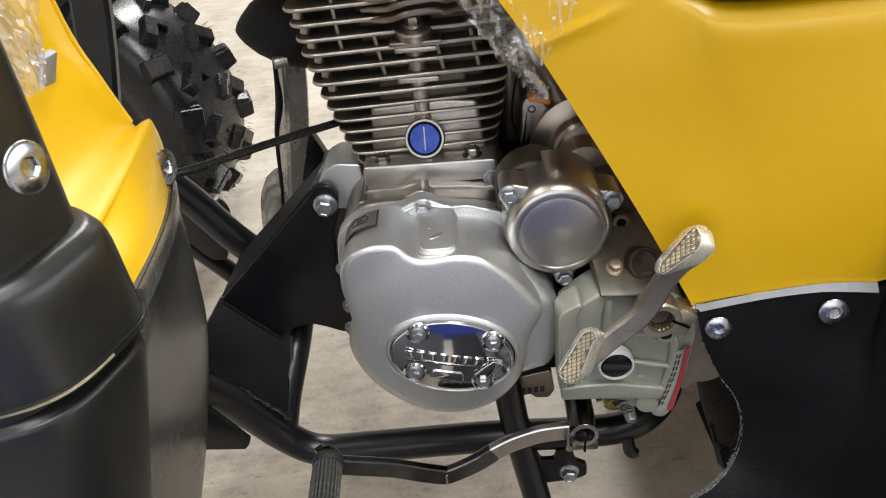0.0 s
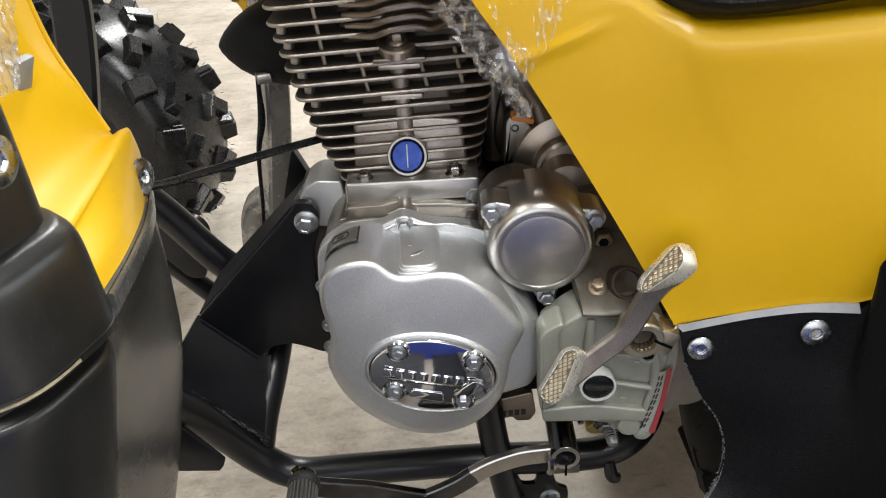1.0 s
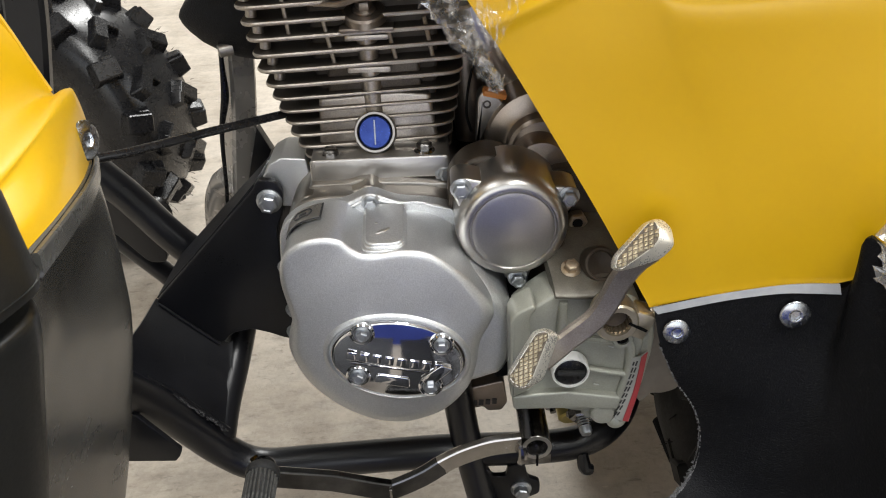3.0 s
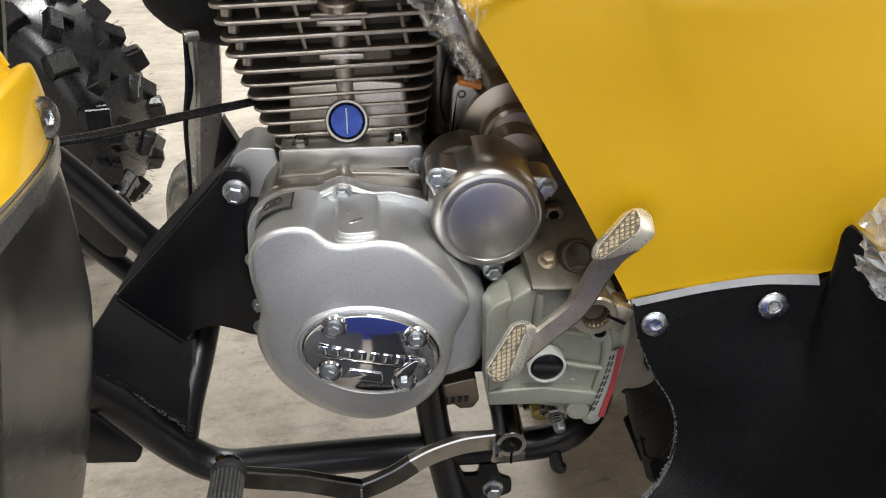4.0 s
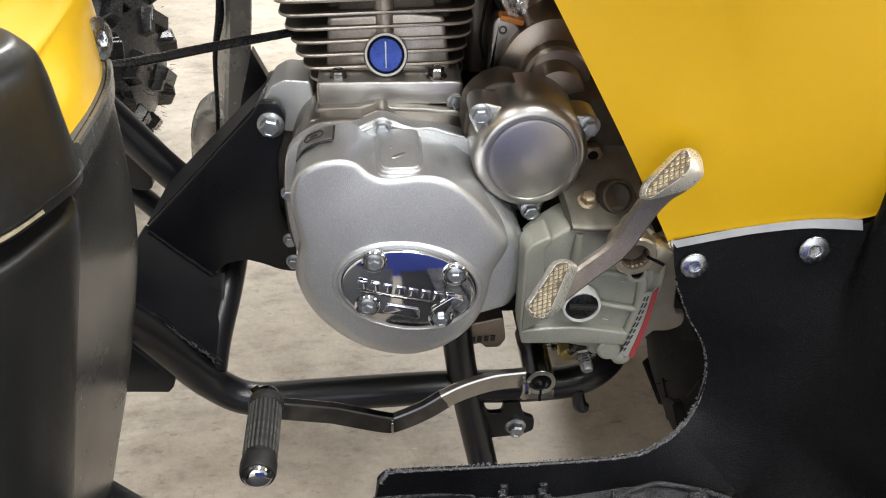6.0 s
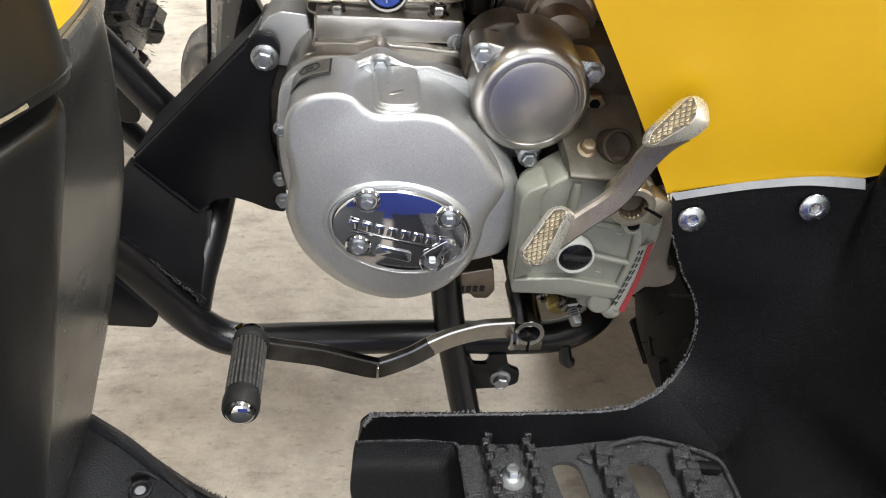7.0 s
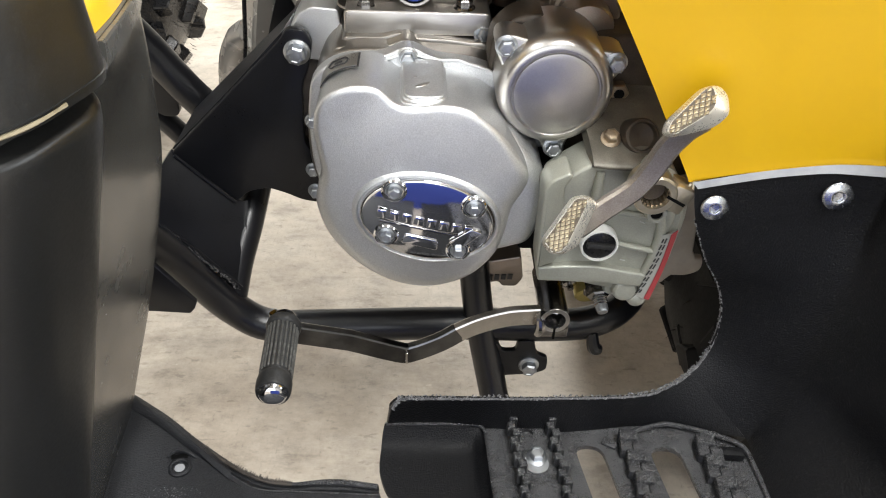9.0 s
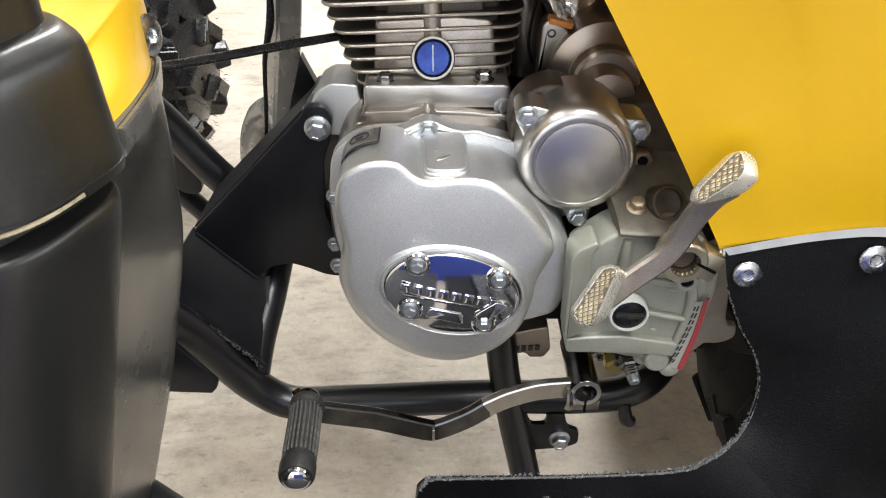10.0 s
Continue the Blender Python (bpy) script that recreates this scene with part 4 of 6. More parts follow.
part("gearbox_flange", prism(rounded([(0.0625, 0.364), (0.0612, 0.441), (0.0660, 0.4490), (0.0790, 0.4560), (0.0825, 0.4520), (0.0770, 0.4440), (0.0785, 0.372)], 0.0035, 4), 0.514, 0.540, 0.002), M_GREEN, gb_body)
part("gearbox_shoulder", patch([[(0.0965, 0.5180, 0.4585), (0.118, 0.5175, 0.4570), (0.150, 0.521, 0.4545)], [(0.0965, 0.5190, 0.4612), (0.118, 0.5185, 0.4600), (0.150, 0.522, 0.4575)], [(0.0960, 0.530, 0.4665), (0.118, 0.530, 0.4655), (0.153, 0.532, 0.4645)], [(0.0935, 0.556, 0.4760), (0.118, 0.556, 0.4750), (0.157, 0.556, 0.4740)], [(0.0900, 0.600, 0.4900), (0.118, 0.600, 0.4900), (0.160, 0.600, 0.4880)]], 5, 5, 0.012, (0, 1, -0.5)), M_OLIVE, gb_body, "brown-olive shoulder, darkened for the panel's shade")
part("gearbox_rib", tube([(0.1035, 0.5205, 0.4535), (0.1030, 0.5200, 0.435), (0.1022, 0.5205, 0.416)], [0.0030, 0.0042, 0.0036], 12), M_GREEN, gb_body)
for x0, z0, x1, z1, t in ((0.080, 0.4205, 0.098, 0.4190, 0.0040), (0.122, 0.4180, 0.146, 0.4145, 0.0042), (0.125, 0.3880, 0.156, 0.3805, 0.0046)):
    part("gearbox_rib", bar([(x0, 0.5195, z0), ((x0 + x1) / 2, 0.5190, (z0 + z1) / 2), (x1, 0.5195, z1)], t, 0.006, (0, 0, 1), 3), M_GREEN, gb_body)
part("gearbox_ledge", prism(rounded([(0.0640, 0.3645), (0.0900, 0.3660), (0.1090, 0.3665), (0.1555, 0.3575), (0.1530, 0.3440), (0.1200, 0.3480), (0.0650, 0.3500)], 0.003, 3), 0.5155, 0.545, 0.0022), M_GREEN, gb_body)
part("gearbox_border", tube([(0.1560, 0.5210, 0.418), (0.1595, 0.5200, 0.400), (0.1585, 0.5200, 0.378), (0.1520, 0.5200, 0.345)], [0.0035, 0.0042, 0.0042, 0.0042], 12), M_GREEN, gb_body)
part("gearbox_border", tube([(0.1600, 0.530, 0.441), (0.1700, 0.530, 0.428), (0.1745, 0.531, 0.405), (0.1715, 0.532, 0.372)], [0.006, 0.0065, 0.0055, 0.005], 14), M_GREEN, gb_body)
part("gearbox_border", tube([(0.1480, 0.524, 0.4290), (0.1580, 0.522, 0.4245), (0.1640, 0.5225, 0.4120), (0.1640, 0.523, 0.398)], [0.0045, 0.0048, 0.0048, 0.0035], 12), M_GREEN, gb_body)
part("drain_boss", lathe((0.1415, 0.59, 0.3375), FACE, [(0.0118, 0), (0.0118, 0.066), (0.0105, 0.071), (0.0085, 0.0725), (0.001, 0.073)], 28), M_GREEN, gb_body)
part("drain_boss", lathe((0.1535, 0.57, 0.3270), FACE, [(0.0095, 0), (0.0095, 0.042), (0.0080, 0.049), (0.005, 0.052), (0.001, 0.053)], 28), M_GREEN, gb_body)
part("drain_boss", lathe((0.1320, 0.575, 0.3330), FACE, [(0.0075, 0), (0.0075, 0.045), (0.006, 0.048), (0.001, 0.0485)], 24), M_GREEN, gb_body)
for x, z in ((0.1425, 0.4095), (0.1330, 0.3715), (0.1165, 0.4150)):
    part("paint_chip", block((x, 0.5180, z), (0.0045, 0.0008, 0.0009), (0, 40 * math.sin(x * 900), 0), 0.0002), M_PAPER, gb_body, "scrap of dried sealant")
flange_bolt(gearbox, (0.1115, 0.541, 0.4705), (0, -0.5, 0.9), 0.0058, M_BRASS)
flange_bolt(gearbox, (0.1045, 0.567, 0.478), (0, -0.5, 0.9), 0.0045, M_BROWN)
part("breather", lathe((0.1335, 0.545, 0.471), (0.1, -0.85, 0.5), [(0.0140, -0.01), (0.0140, 0.008), (0.0128, 0.010), (0.0110, 0.010), (0.0100, 0.006), (0.001, 0.004)], 28), M_BROWN, gearbox, "rusty brown threaded plug")
filler = part("filler_ring", lathe((0.110, 0.520, 0.391), FACE, [(0.0152, 0), (0.0152, 0.009), (0.0146, 0.0103), (0.0134, 0.0103), (0.0130, 0.008)], 36), M_WHITE, gearbox, "off-white filler ring")
part("filler_cap", lathe((0.110, 0.520, 0.391), FACE, [(0.0131, 0.002), (0.0131, 0.0085), (0.0115, 0.0095), (0.001, 0.0097)], 32), M_RUBBER, filler, "black filler cap with a grip bar")
part("cap_grip", block((0.110, 0.5085, 0.3925), (0.022, 0.004, 0.0042), (0, 4, 0), 0.0012), M_PEG, filler)
part("shaft_housing", lathe((0.144, 0.56, 0.446), FACE, [(0.019, 0), (0.019, 0.048), (0.016, 0.052), (0.012, 0.052)], 28), M_GREEN, gearbox)
# clamp of the reverse pedal, round a splined shaft
part("pedal_clamp", join(lathe((0.139, 0.515, 0.451), FACE, [(0.0165, 0), (0.0165, 0.022), (0.015, 0.0235), (0.0108, 0.0235), (0.0105, 0.002)], 32), block((0.157, 0.503, 0.447), (0.016, 0.020, 0.022), (0, 25, 0), 0.002)), M_GOLD, gearbox)
part("clamp_slot", block((0.1545, 0.4916, 0.4475), (0.016, 0.001, 0.0022), (0, 30, 0), 0), M_HOLE, gearbox)
part("splined_shaft", lathe((0.139, 0.515, 0.451), FACE, [(0.0100, 0), (0.0100, 0.012), (0.0085, 0.014), (0.001, 0.0125)], 24), M_BROWN, gearbox)
for i in range(20):
    a = 2 * math.pi * i / 20
    part("spline_tooth", block((0.139 + 0.0103 * math.cos(a), 0.501, 0.451 + 0.0103 * math.sin(a)), (0.0014, 0.012, 0.0014), (0, -math.degrees(a), 0), 0), M_BRASS, gearbox)
flange_bolt(gearbox, (0.168, 0.508, 0.452), (1, -0.3, 0.2), 0.0055, M_GOLD)
part("small_boss", lathe((0.1475, 0.54, 0.4265), FACE, [(0.0085, 0), (0.0085, 0.034), (0.0075, 0.036), (0.0048, 0.036), (0.0045, 0.03)], 24), M_GREEN, gearbox)
part("boss_hole", lathe((0.1475, 0.54, 0.4265), FACE, [(0.0047, 0.025), (0.0047, 0.0345), (0.001, 0.0345)], 18), M_HOLE, gearbox)
# near-black web stands in for the shade between cover and gearbox
part("joint_shadow_web", prism(rounded([(0.052, 0.352), (0.058, 0.425), (0.064, 0.434), (0.080, 0.434), (0.080, 0.352)], 0.004), 0.556, 0.60, 0.002), M_HOLE, gearbox, "casting web behind the flange, blackened to paint the joint's shade")
# warning sticker down the rear edge
stick = part("sticker", patch([[(0.1600, 0.5155, 0.399), (0.1670, 0.5155, 0.4010), (0.1730, 0.519, 0.403)], [(0.1565, 0.5155, 0.366), (0.1635, 0.5155, 0.366), (0.1698, 0.519, 0.366)], [(0.1500, 0.5155, 0.336), (0.1570, 0.5155, 0.332), (0.1635, 0.519, 0.328)]], 5, 3, 0.0006), M_TAG, gearbox, "white and red paper sticker, too small to read")
part("red_field", patch([[(0.1672, 0.5145, 0.4005), (0.1725, 0.5175, 0.4025)], [(0.1637, 0.5145, 0.366), (0.1692, 0.5175, 0.366)], [(0.1572, 0.5145, 0.333), (0.1628, 0.5175, 0.329)]], 5, 3, 0.0005), M_RED, stick)
for i in range(2):
    for k in range(9):
        z = 0.394 - 0.0066 * k
        x = 0.1610 + 0.0024 * i - 0.0105 * (k / 8) ** 1.35
        part("print_bar", block((x, 0.5146, z), (0.0012, 0.0004, 0.0050 if (i + k) % 3 else 0.0036), (0, 12 + 2 * k, 0), 0), M_INK, stick)
# drain screws below
DOWN = (0.12, -1, -0.45)
part("switch_plate", lathe((0.126, 0.575, 0.287), DOWN, [(0.013, -0.03), (0.013, 0.002), (0.011, 0.004)], 24), surface("brass_plate", (0.34, 0.27, 0.08), (0.46, 0.38, 0.14), 0.8, (0.3, 0.45), 50, 500, 0.1), gearbox, "brass-yellow switch plate")
part("switch_nut", join(hexagon((0.132, 0.565, 0.295), DOWN, 0.0105, -0.02, 0.004), lathe((0.132, 0.565, 0.295), DOWN, [(0.0125, -0.004), (0.0125, -0.002)], 24)), M_STEEL, gearbox)
part("switch_stud", lathe((0.135, 0.555, 0.289), DOWN, [(0.0058, -0.03), (0.0058, 0.004), (0.0045, 0.007)], 18), M_ZINC, gearbox)
for k in range(5):
    part("thread", lathe(Vector((0.135, 0.555, 0.289)) + Vector(DOWN).normalized() * (-0.012 + 0.0026 * k), DOWN, [(0.0058, 0), (0.0066, 0.0007), (0.0058, 0.0014)], 18), M_STEEL, gearbox)
part("small_screw", lathe((0.107, 0.575, 0.299), DOWN, [(0.0065, -0.02), (0.0065, 0.002), (0.003, 0.003), (0.003, 0.007)], 16), M_STEEL, gearbox)
part("small_screw", hexagon((0.101, 0.58, 0.303), DOWN, 0.0075, -0.02, 0.004), M_CORE, gearbox)

# ---- reverse pedal ----
pedal = thing("reverse_pedal", (0.12, 0.48, 0.42), "yellow-zinc steel rocker pedal with two knurled pads", "pedal")
part("arm", bar([(0.080, 0.472, 0.436), (0.090, 0.477, 0.441), (0.102, 0.480, 0.450), (0.119, 0.482, 0.464), (0.129, 0.483, 0.480), (0.1355, 0.482, 0.497), (0.144, 0.479, 0.513), (0.152, 0.474, 0.524)], 0.0165, 0.008, (0.72, -0.1, -0.70), 6), M_ARM, pedal, "bent flat steel arm")


def pad(name, zc, outer, face):
    """A foot pad: a plate leaning back, its face knurled, its flanks rounded and polished."""
    lean, y0 = 0.6, 0.462
    n = Vector((0, -1, lean)).normalized()

    def spot(q, h):
        dz = (q.y - zc) / (1 + 0.75 * lean)
        return Vector((q.x, y0 + lean * dz, zc + dz)) + n * h
    o, f = rounded([Vector(p) for p in outer], 0.005, 4), rounded([Vector(p) for p in face], 0.003, 4)
    blend = lambda k: [a * (1 - k) + b * k for a, b in zip(o, f)]
    rings = [[spot(q, h) for q in blend(k)] for k, h in ((0.25, -0.0115), (0.0, -0.0088), (0.0, -0.0064), (0.08, -0.0055), (0.5, -0.0030), (0.9, -0.0005), (1.0, 0.0))]
    plate = part(name, loft(rings), M_RIM, pedal, "", 40)
    # dark brown sheet between the knurl's diamonds
    part("pad_face", loft([[spot(q, h) for q in inset(f, 0.0004)] for h in (-0.001, 0.00025)]), M_GROOVE, plate)
    bm = bmesh.new()
    u, v = Vector((0.60, 0.80)), Vector((-0.80, 0.60))
    s1, s2 = 0.0062, 0.0042
    mid = sum(f, Vector((0, 0))) / len(f)
    small = inset(f, 0.0010)

    def inside(q):
        c = False
        for i in range(len(small)):
            a, b = small[i - 1], small[i]
            if (a.y > q.y) != (b.y > q.y) and q.x < (b.x - a.x) * (q.y - a.y) / (b.y - a.y) + a.x:
                c = not c
        return c
    for i in range(-12, 13):
        for j in range(-16, 17):
            q = mid + u * (s1 * (i + 0.5 * (j % 2))) + v * (s2 * 0.5 * j)
            if not inside(q):
                continue
            corner = lambda k, h: [bm.verts.new(spot(q + u * (s1 * 0.5 * k * a) + v * (s2 * 0.5 * k * b), h)) for a, b in ((1, 0), (0, 1), (-1, 0), (0, -1))]
            low, top = corner(0.86, 0.0002), corner(0.28, 0.0012)
            for m in range(4):
                bm.faces.new((low[m], low[(m + 1) % 4], top[(m + 1) % 4], top[m]))
            bm.faces.new(top)
    tagged(part("knurling", bm, M_GOLD, plate, "diamond knurling with dark grooves", 10), kind="stuff")
    return plate


pad("toe_pad", 0.445, [(0.0535, 0.431), (0.0750, 0.4705), (0.0845, 0.4725), (0.0930, 0.466), (0.0800, 0.4265), (0.0690, 0.4185), (0.0590, 0.4195)], [(0.0545, 0.4315), (0.0757, 0.4693), (0.0825, 0.4705), (0.0850, 0.467), (0.0712, 0.4285), (0.0665, 0.4215), (0.0605, 0.4215)])
pad("heel_pad", 0.537, [(0.1225, 0.519), (0.1245, 0.529), (0.147, 0.556), (0.1565, 0.5585), (0.1635, 0.551), (0.1655, 0.535), (0.156, 0.5245), (0.140, 0.5190), (0.127, 0.5155)], [(0.1235, 0.5195), (0.1255, 0.528), (0.1465, 0.5545), (0.1515, 0.5560), (0.1530, 0.5505), (0.1535, 0.541), (0.1500, 0.5355), (0.1390, 0.5265), (0.1275, 0.5175)])

# ---- gear lever ----
lever = thing("gear_lever", (0.0, 0.52, 0.26), "nickel-plated steel gear lever with a ribbed black rubber peg", "gear lever")
part("splined_hub", join(lathe((0.086, 0.585, 0.303), FACE, [(0.0130, 0), (0.0130, 0.066), (0.0122, 0.067), (0.0092, 0.067), (0.0090, 0.05), (0.001, 0.045)], 32), block((0.0865, 0.532, 0.2895), (0.0245, 0.027, 0.012), (0, 0, 0), 0.001)), M_STEEL, lever)
part("hub_slot", block((0.0865, 0.5179, 0.2885), (0.002, 0.001, 0.013), (0, 0, 0), 0), M_HOLE, lever)
part("hub_rim", lathe((0.086, 0.519, 0.303), FACE, [(0.0128, 0), (0.0128, 0.0012), (0.0094, 0.0012), (0.0094, 0)], 32, False), M_BRUSH, lever)
part("shift_shaft", lathe((0.086, 0.70, 0.303), FACE, [(0.0105, 0), (0.0105, 0.13)], 24), M_STEEL, lever)
def flat_bar(pts, wide, thick, across):
    """A flat bar with crisp bends: straight runs joined by short curves."""
    pts = [Vector(p) for p in pts]
    run = [pts[0]]
    for a, b, c in zip(pts, pts[1:], pts[2:]):
        run += [b + (a - b) * min(0.3, 0.006 / (a - b).length), b + (c - b) * min(0.3, 0.006 / (c - b).length)]
    run.append(pts[-1])
    return bar(run, wide, thick, across, 3, 0.16)


part("arm", flat_bar([(0.003, 0.5175, 0.2890), (-0.0135, 0.514, 0.2795), (-0.0425, 0.5085, 0.2705), (-0.090, 0.501, 0.2935), (-0.143, 0.492, 0.3125), (-0.153, 0.503, 0.3165)], 0.0225, 0.0072, (0, -0.18, 1)), M_DARKCHROME, lever, "black-chromed flat arm")
part("arm_root", flat_bar([(0.073, 0.523, 0.3060), (0.046, 0.523, 0.3035), (0.020, 0.5205, 0.2965), (0.0025, 0.5175, 0.2887)], 0.0212, 0.0071, (0, -0.18, 1)), M_NICKEL, lever, "bare nickel root of the arm")
part("bend_mark", block((-0.0420, 0.5041, 0.2695), (0.0022, 0.0012, 0.0165), (10, 0, 0), 0.0005), M_NICKEL, lever, "scraped bright mark at the bend")
part("weld", tube([(0.0715, 0.5165, 0.289), (0.0735, 0.515, 0.297), (0.0725, 0.5165, 0.306)], [0.0035, 0.0045, 0.003], 9, 4), M_STEEL, lever)
peg = part("peg", lathe((-0.139, 0.500, 0.336), (0.03, -1, 0.02), [(0.0085, 0.024), (0.0132, 0.026), (0.0138, 0.030), (0.0130, 0.033), (0.0114, 0.034), (0.0112, 0.084), (0.0124, 0.0855), (0.0131, 0.090), (0.0129, 0.0975), (0.0120, 0.1000), (0.0110, 0.1000), (0.0106, 0.099)], 40), M_PEG, lever, "ribbed black rubber peg")
for i in range(22):
    a = 2 * math.pi * i / 22
    c = Vector((-0.139 + 0.03 * 0.058, 0.500 - 0.058, 0.336 + 0.02 * 0.058))
    part("peg_rib", block((c.x + 0.0116 * math.cos(a), c.y, c.z + 0.0116 * math.sin(a)), (0.0020, 0.048, 0.0018), (1.1, -math.degrees(a), 1.7), 0.0006, 1), M_RIB, peg)
part("peg_collar", lathe((-0.139, 0.500, 0.336), (0.03, -1, 0.02), [(0.0090, 0.018), (0.0098, 0.020), (0.0098, 0.025), (0.0090, 0.027)], 32), M_DARKCHROME, peg)
part("peg_end", lathe((-0.139, 0.500, 0.336), (0.03, -1, 0.02), [(0.0108, 0.097), (0.0108, 0.1000), (0.0098, 0.1020), (0.0075, 0.1038), (0.004, 0.1047), (0.001, 0.1050)], 28), M_CHROME, peg, "polished steel end")

# ---- side panel and seat ----
side = thing("side_panel", (0.2, 0.50, 0.46), "glossy yellow plastic body side panel above the footwell", "body panel")
LOW = [
    [(0.1635, 0.500, 0.459), (0.192, 0.4915, 0.4715), (0.245, 0.4765, 0.490), (0.2825, 0.466, 0.4965), (0.416, 0.430, 0.560), (0.736, 0.415, 0.560)],
    [(0.1620, 0.500, 0.463), (0.192, 0.4915, 0.475), (0.245, 0.4765, 0.4935), (0.2835, 0.466, 0.500), (0.418, 0.430, 0.565), (0.738, 0.415, 0.565)],
    [(0.126, 0.512, 0.53), (0.18, 0.493, 0.53), (0.24, 0.474, 0.535), (0.301, 0.458, 0.54), (0.431, 0.423, 0.570), (0.751, 0.408, 0.570)],
    [(0.087, 0.524, 0.597), (0.15, 0.502, 0.60), (0.24, 0.470, 0.60), (0.325, 0.445, 0.60), (0.455, 0.410, 0.600), (0.775, 0.395, 0.600)],
    [(0.057, 0.5325, 0.647), (0.12, 0.509, 0.652), (0.22, 0.472, 0.652), (0.335, 0.440, 0.652), (0.465, 0.405, 0.652), (0.785, 0.390, 0.652)],
]
amid = lambda a, b, f: tuple(Vector(a) * (1 - f) + Vector(b) * f)
LOW.insert(2, [amid(a, b, 0.22) for a, b in zip(LOW[1], LOW[2])])
LIP = [
    [(0.045, 0.535, 0.665), (0.085, 0.5205, 0.681), (0.113, 0.5105, 0.696), (0.143, 0.4985, 0.6855), (0.18, 0.4840, 0.6785), (0.34, 0.4365, 0.699), (0.470, 0.401, 0.707), (0.790, 0.385, 0.709)],
    [(0.034, 0.539, 0.682), (0.075, 0.5245, 0.698), (0.108, 0.5135, 0.711), (0.143, 0.5015, 0.6955), (0.18, 0.4875, 0.6885), (0.34, 0.4400, 0.7095), (0.470, 0.403, 0.713), (0.790, 0.387, 0.714)],
    [(0.020, 0.5445, 0.702), (0.062, 0.531, 0.716), (0.106, 0.520, 0.726), (0.146, 0.509, 0.7015), (0.18, 0.496, 0.6945), (0.34, 0.448, 0.7145), (0.470, 0.408, 0.717), (0.790, 0.393, 0.717)],
]
TOP = [
    [(0.000, 0.556, 0.735), (0.050, 0.545, 0.745), (0.105, 0.555, 0.748), (0.150, 0.545, 0.703), (0.18, 0.52, 0.6965), (0.34, 0.475, 0.7165), (0.470, 0.440, 0.717), (0.790, 0.425, 0.717)],
    [(-0.010, 0.600, 0.765), (0.040, 0.590, 0.785), (0.100, 0.600, 0.79), (0.150, 0.600, 0.73), (0.18, 0.58, 0.732), (0.34, 0.56, 0.751), (0.470, 0.525, 0.755), (0.790, 0.510, 0.755)],
    [(-0.02, 0.94, 0.8), (0.04, 0.94, 0.83), (0.10, 0.94, 0.82), (0.15, 0.94, 0.77), (0.18, 0.94, 0.762), (0.34, 0.94, 0.781), (0.470, 0.765, 0.785), (0.790, 0.750, 0.785)],
]
SHELL = [[r[0], amid(r[0], r[1], 0.5), r[1], amid(r[1], r[2], 0.33), amid(r[1], r[2], 0.67), r[3], r[4], r[5]] for r in LOW] + LIP + TOP
shell = patch(SHELL, 8, 8, 0.0035)
fold_a, fold_b = Vector((0.040, 0.6615)), Vector((0.112, 0.6975))
fold = fold_b - fold_a
for v in shell.verts:
    q = Vector((v.co.x, v.co.z)) - fold_a
    s = q.dot(fold) / fold.length_squared
    if -0.1 < s < 1 and v.co.y < 0.56:
        d = (q.x * -fold.y + q.y * fold.x) / fold.length
        v.co.y -= 0.0026 * math.exp(-(d / (0.0022 if d > 0 else 0.0055)) ** 2) * min(1, (1 - s) * 2.2)
part("panel_shell", shell, M_YELLOW, side, "", 50)
# tank top, out of view, added to keep ceiling light off the cylinder
part("unseen_tank_cover", patch([[(-0.27, 0.60, 0.80), (-0.10, 0.59, 0.79), (0.06, 0.60, 0.79)], [(-0.28, 0.66, 0.84), (-0.10, 0.65, 0.85), (0.06, 0.66, 0.85)], [(-0.28, 0.86, 0.84), (-0.10, 0.87, 0.85), (0.06, 0.86, 0.85)], [(-0.27, 0.92, 0.80), (-0.10, 0.93, 0.79), (0.06, 0.92, 0.79)]], 4, 4, 0.004, (0, 0, -1)), M_YELLOW, side)
# hidden far panel, added to block light from behind
part("unseen_far_shell", patch([[(0.05, 0.93, 0.79), (0.30, 0.95, 0.76), (0.80, 0.97, 0.76)], [(0.06, 1.00, 0.66), (0.30, 1.02, 0.66), (0.80, 1.02, 0.66)], [(0.16, 1.00, 0.47), (0.30, 1.02, 0.48), (0.80, 1.02, 0.48)], [(0.18, 1.00, 0.22), (0.30, 1.02, 0.22), (0.80, 1.02, 0.22)]], 4, 4, 0.004, (0, -1, 0)), M_YELLOW, side)
# tail plate out of view, added to stop window light under the body
part("unseen_tail_shell", patch([[(0.82, 0.40, 0.76), (0.84, 0.70, 0.78), (0.82, 1.02, 0.76)], [(0.86, 0.40, 0.60), (0.88, 0.70, 0.60), (0.86, 1.02, 0.60)], [(0.84, 0.40, 0.25), (0.86, 0.70, 0.20), (0.84, 1.02, 0.25)]], 4, 4, 0.004, (-1, 0, 0)), M_YELLOW, side)
part("cut_edge", patch([[(0.1645, 0.4940, 0.4625), (0.192, 0.4880, 0.4735), (0.217, 0.481, 0.483), (0.245, 0.473, 0.492), (0.263, 0.468, 0.4955), (0.2815, 0.463, 0.4975)], [(0.168, 0.491, 0.459), (0.191, 0.485, 0.4685), (0.217, 0.478, 0.4785), (0.245, 0.470, 0.487), (0.263, 0.465, 0.4895), (0.2825, 0.460, 0.491)]], 2, 5, 0.004), M_GREY, side, "grey unpainted cut edge")
